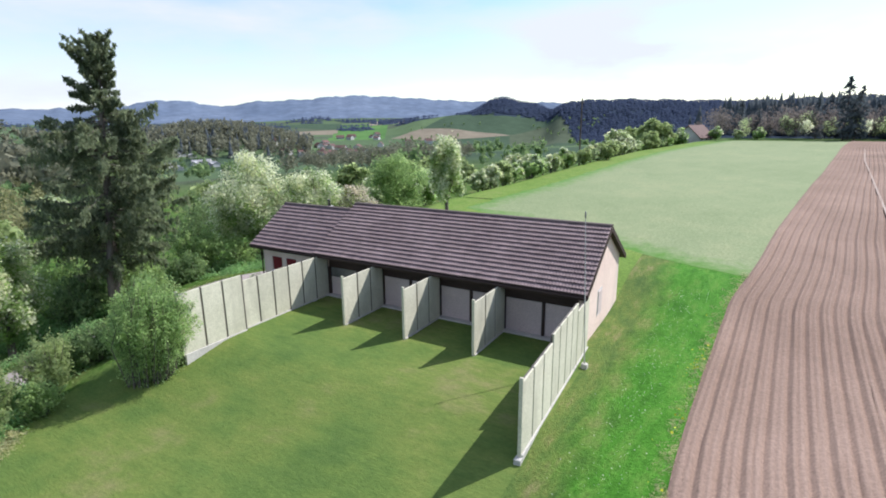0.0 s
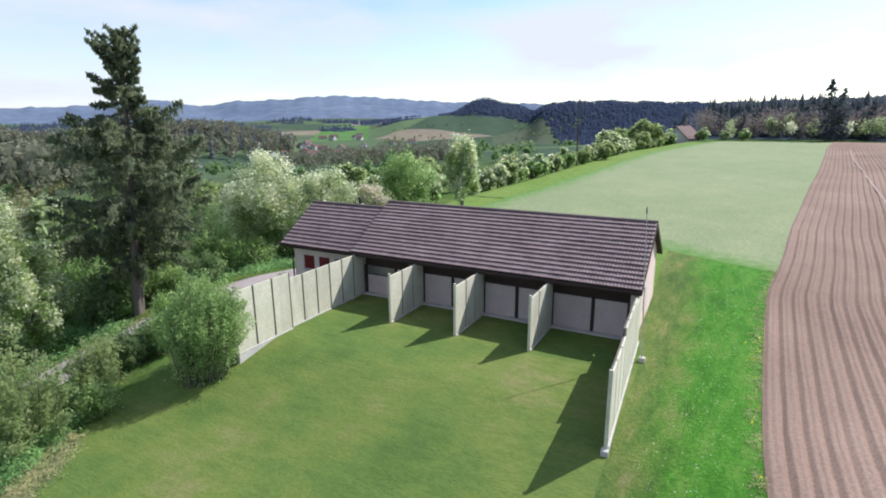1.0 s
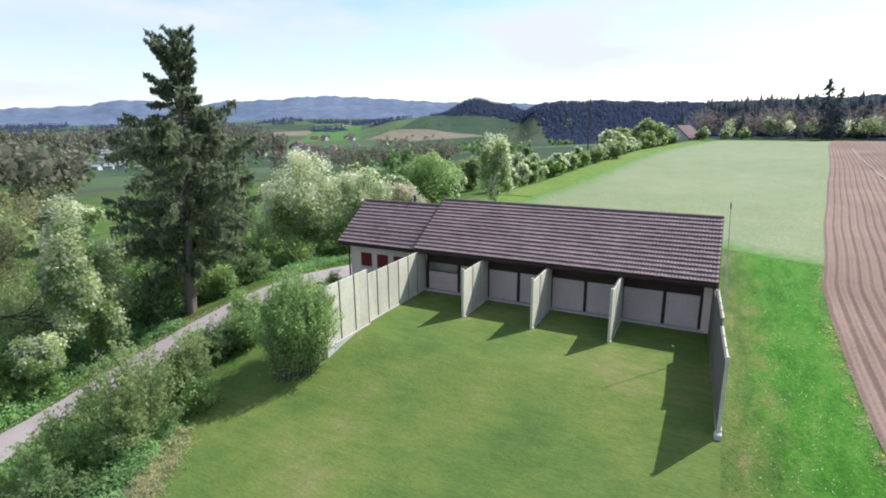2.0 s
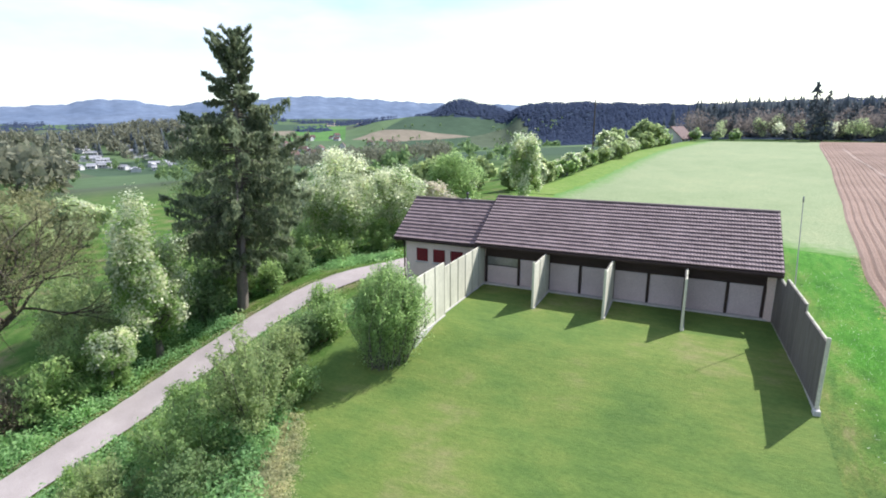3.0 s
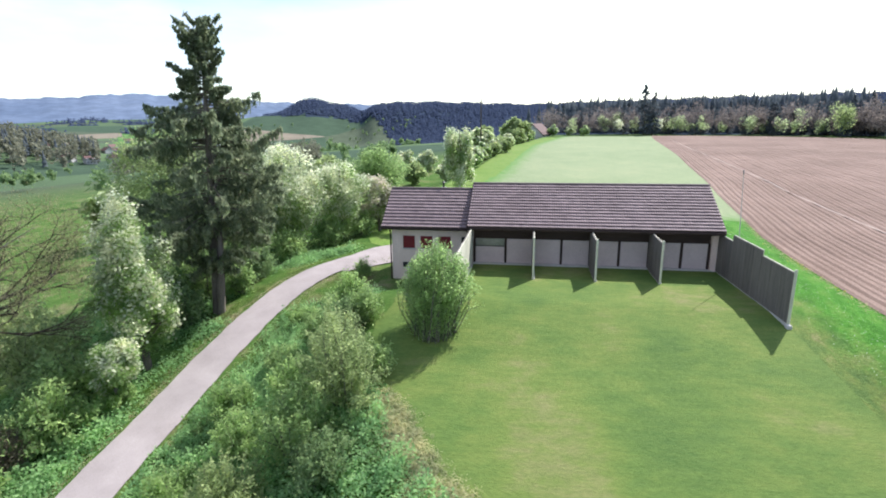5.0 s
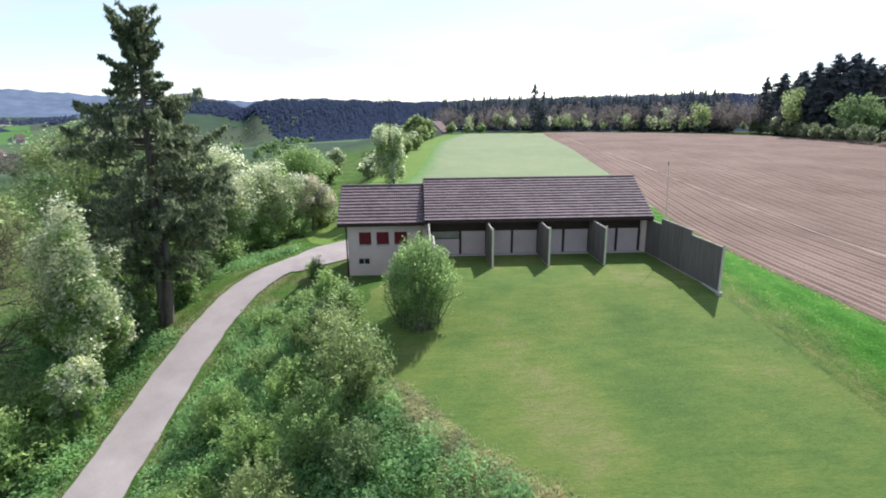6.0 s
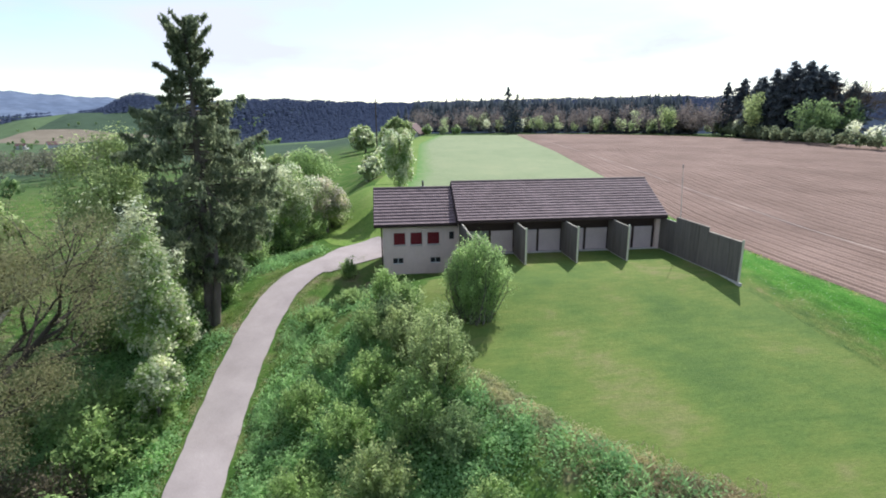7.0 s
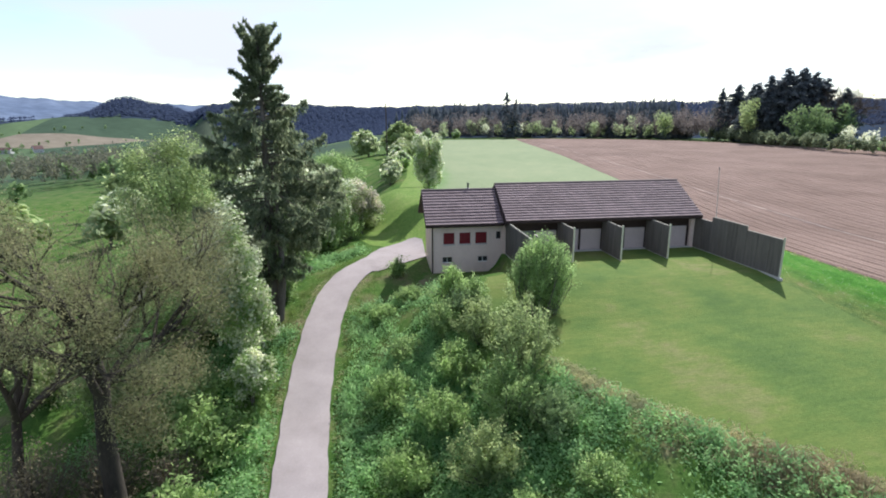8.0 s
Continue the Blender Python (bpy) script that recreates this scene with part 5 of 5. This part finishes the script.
# ---- hedge trees, field edge and far woods ----
kinds = [("leaf_pale", "blossom", 0.12, 3.0, 1.5, "hedge tree in pale young leaf"), ("leaf_pale", "blossom", 0.35, 3.5, 1.4, "hedge tree with white blossom"), ("leaf_olive", None, 0.0, 3.6, 1.6, "hedge tree with olive young leaves"), ("leaf_fresh", "blossom", 0.15, 3.0, 1.4, "leafy hedge tree with some white blossom")]
hedge_protos = []
for i, (leaf, bl, sh, h, r, lab) in enumerate(kinds):
    hedge_protos.append(broadleaf("hedge_tree", (-18.5 + i * 0.3, 38 + i * 3.0, z_at(-18.5 + i * 0.3, 38 + i * 3.0)), crown_blobs(R(130 + i), h, 0.05, r * 1.1, r * 1.1, 26, 0.75, 0.3), h, 0.1, 2200, 0.2, leaf, 140 + i, lab, "tree", "hedge along the field", bl, sh, many=8))
rh = R(17)
for k in range(44):
    y = 50 + k * 1.8 + rh.normal(0, 0.5)
    x = float(edge_x(y)) - 1.8 + rh.normal(0, 0.8)
    s = rh.uniform(0.7, 1.05) * (1.0 if k % 7 else 1.3)
    copy_thing(hedge_protos[int(rh.integers(0, 4))], pose(x, y, z_at(x, y), 0, 0, rh.uniform(0, 360)) @ Matrix.Diagonal((s, s, s, 1)))
for x, y, s, k in ((-30, 44, 1.2, 3), (-34, 52, 1.4, 0), (-27, 58, 1.0, 2), (-36, 66, 1.5, 2), (-41, 48, 1.5, 0), (-45, 62, 1.7, 2), (-30, 84, 1.2, 1), (-38, 95, 1.6, 0), (-52, 80, 1.8, 2), (-60, 55, 1.9, 0), (-68, 75, 2.0, 2), (-55, 38, 1.7, 0), (-66, 36, 2.0, 2), (-74, 8, 2.0, 2), (-82, 20, 2.2, 0), (-78, -12, 2.0, 0), (-11.8, 123, 1.9, 2), (-14, 140, 1.8, 2), (-9, 150, 1.5, 3), (-22, 132, 2.2, 0), (0, 162, 1.1, 3), (6, 164, 0.9, 0), (11, 165, 1.0, 3), (-24, 152, 2.0, 2)):
    copy_thing(hedge_protos[k], pose(x, y, z_at(x, y) - 0.2, 0, 0, x * 37 % 360) @ Matrix.Diagonal((1.36 * s, 1.36 * s, 1.36 * s, 1)))


def low_conifer(rng, x, y, z, h, r, skirts=4):
    """A far conifer: stacked skirts of ragged boughs."""
    vs, fs, n = [], [], 0
    for k in range(skirts):
        q = k * 3 / max(skirts - 1, 1)
        z0, z1 = z + h * (0.08 + 0.2 * q), z + h * min(1.0, 0.42 + 0.22 * q)
        rr = r * (1 - 0.22 * q)
        ring = 7 if skirts > 2 else 5
        a0 = rng.random() * 6.28
        pts = [(x + math.cos(a0 + j * 6.283 / ring) * rr * rng.uniform(0.7, 1.15), y + math.sin(a0 + j * 6.283 / ring) * rr * rng.uniform(0.7, 1.15), z0 + rng.uniform(-0.05, 0.05) * h) for j in range(ring)]
        vs += pts + [(x, y, z1)]
        fs += [(n + j, n + (j + 1) % ring, n + ring) for j in range(ring)]
        n += ring + 1
    return np.array(vs), np.array(fs)


def wood(name, spots, material, label, hmin, hmax, seed, slim=0.2, kind="stuff", skirts=4):
    rng = R(seed)
    out = []
    for x, y in spots:
        h = rng.uniform(hmin, hmax)
        out.append(low_conifer(rng, x, y, z_at(x, y) - 0.5, h, h * slim * rng.uniform(0.8, 1.2), skirts))
    return tagged(raw(name, *join(out), M[material], None, True), label, "wood", kind=kind)


def fuzzy_wood(name, spots, material, label, hmin, hmax, seed, per=140, size=0.55):
    """Far broadleaf trees as loose clumps of foliage."""
    rng = R(seed)
    pts = []
    for x, y in spots:
        h = rng.uniform(hmin, hmax)
        b = crown_blobs(rng, h, h * 0.15, h * 0.3, h * 0.3, 9, 0.85, 0.45)
        pts.append(blob_points(b, per, rng) + np.array([x, y, z_at(x, y)]))
    return tagged(raw(name, *leaves(np.concatenate(pts), size, rng), M[material]), label, "wood", kind="stuff")


def polar(th, r):
    return -8 + r * math.sin(radians(th)), -27 + r * math.cos(radians(th))


rw = R(31)
edge = [(2, 168), (30, 166), (48, 161), (70, 150), (88, 134), (98, 112)]


def along(u):
    k = u * (len(edge) - 1)
    i = min(int(k), len(edge) - 2)
    return np.array(edge[i]) + (np.array(edge[i + 1]) - np.array(edge[i])) * (k - i)


near_spots = []
for k in range(900):
    p = along(rw.random()) + np.array([rw.normal(0, 6), 36 + rw.random() ** 1.2 * 90])
    near_spots.append(tuple(p))
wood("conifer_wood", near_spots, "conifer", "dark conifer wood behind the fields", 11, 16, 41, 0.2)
fuzzy_wood("leafless_wood", [tuple(along(rw.random()) + np.array([rw.normal(0, 5), rw.uniform(2, 22)])) for _ in range(210)], "wood_far_brown", "grey-brown leafless trees at the wood's edge", 6, 12, 42, 240, 0.26)
fuzzy_wood("spring_wood", [tuple(along(rw.random()) + np.array([rw.normal(0, 5), rw.uniform(0, 5)])) for _ in range(26)] + [(71.3, 147), (89.5, 131), (93.5, 124), (60, 152)], "leaf_pale", "pale green young trees at the wood's edge", 4.5, 8.5, 43, 380, 0.22)
fuzzy_wood("tall_spring_tree", [(80, 138.5)], "leaf_olive", "tall light green tree at the wood's edge", 11.5, 12, 61, 1500, 0.24)
fuzzy_wood("blossom_wood", [(23, 165), (36.5, 165), (65.3, 159)], "blossom", "blossoming trees at the wood's edge", 6, 8, 44, 520, 0.2)
CONE = [(0, 0.3), (2, 1.2), (6, 2.5), (11, 3.3), (15, 3.2), (17, 2.0)]
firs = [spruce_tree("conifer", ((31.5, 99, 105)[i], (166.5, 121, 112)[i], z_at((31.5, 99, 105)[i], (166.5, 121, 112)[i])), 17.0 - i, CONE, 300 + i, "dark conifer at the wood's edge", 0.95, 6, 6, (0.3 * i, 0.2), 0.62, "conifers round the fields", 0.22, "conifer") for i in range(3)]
for k in range(64):
    p = along(rw.random()) + np.array([rw.normal(0, 4), 5 + rw.random() * 34])
    s = rw.uniform(0.52, 0.8)
    copy_thing(firs[k % 3], pose(p[0], p[1], z_at(*p) - 0.2, 0, 0, rw.uniform(0, 360)) @ Matrix.Diagonal((s, s, s, 1)))
for x, y, s in ((33.6, 163, 0.92), (32.4, 164, 0.7), (61.5, 158, 0.5), (68.8, 158, 0.52), (46, 162, 0.3), (47.5, 162, 0.34)):
    copy_thing(firs[1], pose(x, y, z_at(x, y) - 0.2, 0, 0, x * 31) @ Matrix.Diagonal((s, s, s, 1)))
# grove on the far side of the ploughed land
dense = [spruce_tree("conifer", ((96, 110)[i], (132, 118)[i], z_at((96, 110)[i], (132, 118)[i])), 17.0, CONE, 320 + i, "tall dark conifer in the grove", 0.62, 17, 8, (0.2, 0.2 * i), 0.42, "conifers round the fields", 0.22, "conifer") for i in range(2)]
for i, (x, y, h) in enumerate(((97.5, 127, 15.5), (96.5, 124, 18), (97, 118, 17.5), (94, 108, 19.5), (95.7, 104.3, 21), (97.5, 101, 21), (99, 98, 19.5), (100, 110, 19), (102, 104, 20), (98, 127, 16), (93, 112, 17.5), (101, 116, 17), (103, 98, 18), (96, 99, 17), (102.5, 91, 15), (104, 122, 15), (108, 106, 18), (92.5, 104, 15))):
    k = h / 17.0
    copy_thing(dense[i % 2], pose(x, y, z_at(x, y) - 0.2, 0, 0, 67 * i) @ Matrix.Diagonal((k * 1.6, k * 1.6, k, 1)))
fuzzy_wood("light_grove_tree", [(87, 105.5)], "leaf_olive", "tall light green tree before the conifers", 12.5, 13.5, 45, 1900, 0.28)
fuzzy_wood("grove_leaf", [(88, 89), (90.5, 86), (94, 88), (98, 86)], "leaf_dark", "green trees before the conifer grove", 8.5, 11.5, 47, 900, 0.3)
grove_bare = bare_tree("bare_tree", (104, 93, z_at(104, 93)), 9.4, 17, "tall leafless tree beside the conifers", "wood_far_brown", 3500, 5)
for x, y, k in ((101, 88.5, 0.85), (106.5, 97, 1.05)):
    copy_thing(grove_bare, pose(x, y, z_at(x, y), 0, 0, 130 * k) @ Matrix.Diagonal((k, k, k, 1)))
fuzzy_wood("grove_hedge", [(np.interp(u, (0, 0.25, 0.5, 0.75, 1), (95, 89, 84, 82, 83)) + rw.normal(0, 0.7), 134 - 82 * u) for u in np.linspace(0, 1, 70)], "spruce", "dark hedge at the foot of the grove", 3, 4.4, 48, 300, 0.24)
fuzzy_wood("grove_blossom", [(83.8, 70), (85, 66.5), (90, 116)], "blossom", "white blossoming trees before the grove", 5.5, 6.8, 49, 420, 0.2)

# hills across the valley
hill_spots = []
while len(hill_spots) < 21000:
    th, r = rw.uniform(-28, 48), rw.uniform(600, 1500)
    if (th > 4 and r < 930) or not bool(is_wooded(th, r)):
        continue
    hill_spots.append(polar(th, r))
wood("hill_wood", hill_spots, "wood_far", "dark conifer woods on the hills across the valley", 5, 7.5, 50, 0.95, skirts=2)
vale_spots, vale_firs = [], []
for k in range(1500):
    p = polar(float(np.clip(rw.normal(-52, 5.5), -64, -43)), rw.normal(780, 75)) if k % 4 else polar(rw.uniform(-82, -60), rw.uniform(170, 700))
    (vale_firs if k % 4 and k % 6 == 1 else vale_spots).append(p)
near_vale = [polar(rw.uniform(-82, -60), rw.uniform(75, 330)) for k in range(170)]
slope_spots = [polar(rw.uniform(-42, -23), rw.uniform(190, 330)) for k in range(120)]
fuzzy_wood("slope_wood", slope_spots, "vale_brown", "grey-brown leafless copse on the valley slope", 7, 12, 56, 170, 0.45)
fuzzy_wood("near_vale_wood", near_vale, "leaf_brown", "thin budding trees on the slope below the lane", 5, 10, 55, 220, 0.3)
fuzzy_wood("vale_wood", vale_spots, "vale_brown", "brownish leafless woods in the valley", 13, 22, 51, 60, 1.6)
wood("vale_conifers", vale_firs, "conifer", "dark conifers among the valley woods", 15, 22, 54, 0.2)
mix_spots = []
while len(mix_spots) < 520:
    th, r = (rw.uniform(-80, -12), rw.uniform(130, 900)) if len(mix_spots) % 3 else (rw.uniform(-34, -12), rw.uniform(480, 1150))
    if noise.noise(Vector((th * 0.15, r * 0.008, 8.1))) > 0.1:
        mix_spots.append(polar(th, r))
fuzzy_wood("vale_trees", mix_spots, "leaf_dark", "green trees scattered over the valley", 5, 10, 52, 90, 0.8)
far_spots = []
while len(far_spots) < 1700:
    th, r = rw.uniform(-82, -24), rw.uniform(1400, 2500)
    if noise.noise(Vector((th * 0.22, r * 0.004, 5.1))) > 0.2:
        far_spots.append(polar(th, r))
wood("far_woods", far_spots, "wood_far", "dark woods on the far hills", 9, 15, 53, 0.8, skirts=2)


# ---- far houses ----
def far_house(name, place, turn, w, d, h, roof_h, label, group, roof_mat="roof_red"):
    t = empty(name, place, turn, label, "house", group)
    part("wall", gable_wall(-w / 2, w / 2, -d / 2, d / 2, -1, h, 0, h + roof_h), M["wall_far"], t)
    for s in (1, -1):
        part("roof", slab(-w / 2 - 0.5, w / 2 + 0.5, s * (d / 2 + 0.5), h - 0.3, 0, h + roof_h + 0.15, 0.25), M[roof_mat], t)
    for k in range(int(w / 3)):
        for s in (1, -1):
            block("window", (-w / 2 + 1 + k * 3, s * d / 2 - 0.06, 1.0), (-w / 2 + 2.1 + k * 3, s * d / 2 + 0.06, 2.3), M["dark"], t, 0)
    return t


far_house("farmhouse", (-5.5, 160, z_at(-5.5, 160)), 70, 9, 7, 2.0, 3.2, "farmhouse with a big red tiled roof at the field's end", "far houses")
for i in range(30):
    th, r = (rw.normal(-41, 3.2), rw.uniform(620, 820)) if i % 3 else (rw.uniform(-43, -30), rw.uniform(850, 1200))
    x, y = polar(th, r)
    far_house("village_house", (x, y, z_at(x, y)), rw.uniform(0, 180), rw.uniform(9, 17), rw.uniform(7, 11), rw.uniform(3.5, 5.5), rw.uniform(2.5, 4.5), "village house with red-brown roof and pale walls in the valley", "village houses")
for i in range(44):
    th, r = rw.uniform(-61, -51), rw.uniform(520, 740)
    x, y = polar(th, r)
    far_house("pale_building", (x, y, z_at(x, y)), rw.uniform(0, 180), rw.uniform(6, 13), rw.uniform(5, 8), rw.uniform(2.2, 3.6), rw.uniform(0.8, 2.0), "low building with a pale roof in the valley", "pale buildings", "roof_far_white")

tpole = empty("telegraph_pole", (-17.6, 78, z_at(-17.6, 78)), label="wooden telegraph pole by the hedge", category="pole")
raw("shaft", *tube([(0, 0, -0.5), (0, 0, 6), (0, 0, 12.5)], [0.15, 0.13, 0.1], 8), M["bark"], tpole)
block("crossarm", (-0.45, -0.06, 11.6), (0.45, 0.06, 11.72), M["bark"], tpole, 0.01)
for x in (-0.35, 0.35):
    raw("insulator", *tube([(x, 0, 11.75), (x, 0, 11.85), (x, 0, 12.0)], [0.05, 0.06, 0.02], 6), M["white_steel"], tpole)


# ---- weeds, rough grass and flowers ----
def weeds(name, n_clumps, per, where, spread, height, size, material, seed, label, slim=0.5, droop=0.0, patch=None):
    """Low rank growth in clumps; where(rng) gives the place of a clump; patch: how far each kind keeps to patches of its own."""
    rng = R(seed)
    pts = []
    for _ in range(n_clumps):
        x, y = where(rng)
        if patch is not None:
            while noise.noise(Vector((x * 0.32, y * 0.32, seed * 3.7))) < patch:
                x, y = where(rng)
        h, s = height * rng.uniform(0.35, 1.2), spread * rng.uniform(0.5, 1.3)
        d = rng.normal(0, s, (per, 2))
        rr = np.exp(-(d ** 2).sum(1) / (2 * s * s))
        px, py = x + d[:, 0], y + d[:, 1]
        pts.append(np.stack([px, py, ground_z(px, py) + h * rr * (0.3 + 0.7 * rng.random(per))], 1))
    pts = np.concatenate(pts)
    keep = np.abs(pts[:, 0] - np.interp(pts[:, 1], ROAD_Y, ROAD_X)) > ROAD_W + 0.15
    pts = pts[keep | (pts[:, 1] > 11)]
    out = rng.normal(0, 0.4, pts.shape) + np.array([0, -0.1, 1.0])
    return tagged(raw(name, *leaves(pts, size, rng, slim, droop, out), M[material]), label, "weeds", kind="stuff")


def on_bank(rng):
    y = rng.choice((rng.uniform(-28, -7.6), rng.uniform(-24, -9), rng.uniform(-27, 0)))
    a, b = float(np.interp(y, ROAD_Y, ROAD_X)) + 1.9, float(edge_x(y)) - 0.55
    return rng.uniform(a, b if y < -11 else min(b, -16.6)), y


def below_lane(rng):
    y = rng.uniform(-30, 12)
    return float(np.interp(y, ROAD_Y, ROAD_X)) - (1.8 if y < -2 else 4.2) - rng.random() ** 1.3 * 9, y


def lawn_rim(rng):
    y = rng.uniform(-24, -11.5)
    return float(edge_x(y)) + rng.normal(-0.12, 0.36), y


def lane_verge(rng):
    y = rng.uniform(-32, 9)
    return float(np.interp(y, ROAD_Y, ROAD_X)) + (1.75 + rng.random() * 0.9) * rng.choice((-1, 1)), y


def plough_rim(rng):
    y = rng.uniform(-12, 16)
    return float(plough_x(y)) + rng.normal(-0.1, 0.16), y


def lane_edge(rng):
    y = rng.uniform(-34, 5)
    return float(np.interp(y, ROAD_Y, ROAD_X)) + (1.42 + abs(rng.normal(0, 0.16))) * rng.choice((-1, -1, 1)), y


def dead_patch(rng):
    x = rng.normal(-6.9, 0.9)
    return x, -19.9 - 0.57 * (x + 7.5) + rng.normal(0, 0.45)


weeds("bank_weeds", 800, 76, on_bank, 0.42, 0.8, 0.068, "nettle", 201, "nettles and brambles covering the bank", patch=-0.25)
weeds("bank_tall_grass", 420, 50, on_bank, 0.28, 0.85, 0.17, "nettle_light", 215, "tall fresh grass tufts on the bank", 0.09, 0.75, 0.05)
weeds("bank_weeds_fresh", 520, 76, on_bank, 0.36, 1.05, 0.062, "nettle_light", 202, "fresh green weeds on the bank", patch=0.02)
weeds("bank_weeds_dark", 200, 80, on_bank, 0.4, 0.6, 0.055, "leaf_dark", 203, "dark ivy and brambles on the bank", patch=0.02)
weeds("lane_side_weeds", 800, 70, below_lane, 0.5, 0.8, 0.07, "nettle", 204, "rank weeds on the slope below the lane", patch=0.02)
weeds("lane_side_weeds_fresh", 640, 60, below_lane, 0.5, 1.0, 0.085, "nettle_light", 205, "fresh weeds on the slope below the lane", patch=0.02)
weeds("verge_grass", 620, 40, lane_verge, 0.3, 0.22, 0.05, "grass_blade", 206, "uneven grass along the lane", 0.25)
weeds("dry_grass", 760, 50, lawn_rim, 0.24, 0.24, 0.055, "straw", 207, "dry straw-coloured grass along the lawn's edge", 0.22)
weeds("dead_brambles", 110, 100, dead_patch, 0.4, 0.6, 0.13, "dead_bramble", 208, "dead brown brambles at the lawn's edge", 0.1, 0.35)
weeds("field_rim", 240, 30, plough_rim, 0.16, 0.16, 0.045, "straw", 209, "pale dry grass along the ploughed field", 0.22)


weeds("lane_dry_edge", 520, 26, lane_edge, 0.14, 0.12, 0.04, "straw", 214, "dry straw and dead leaves along the lane", 0.3)


def daisies():
    rng = R(210)
    n = 900
    y = rng.uniform(-14, 12, n)
    x = np.clip(6.9 + 0.05 * y + rng.normal(0, 0.55, n), 5.3, 8.3)
    pts = np.stack([x, y, ground_z(x, y) + 0.07], 1)
    return tagged(raw("daisies", *leaves(pts, 0.014, rng, 0.9, 0.0, np.tile([0, -0.2, 1.0], (n, 1))), M["petal"]), "small white daisies in the grass", "flowers", kind="stuff")


def dandelions():
    rng = R(211)
    n = 60
    y = np.concatenate([rng.normal(2.5, 1.6, 36), rng.uniform(-10, 10, 24)])
    x = plough_x(y) - np.abs(rng.normal(0.25, 0.25, n))
    pts = np.stack([x, y, ground_z(x, y) + 0.14], 1)
    return tagged(raw("dandelions", *leaves(pts, 0.035, rng, 0.9, 0.0, np.tile([0, -0.2, 1.0], (n, 1))), M["petal_yellow"]), "yellow dandelions at the field's edge", "flowers", kind="stuff")


daisies()
dandelions()
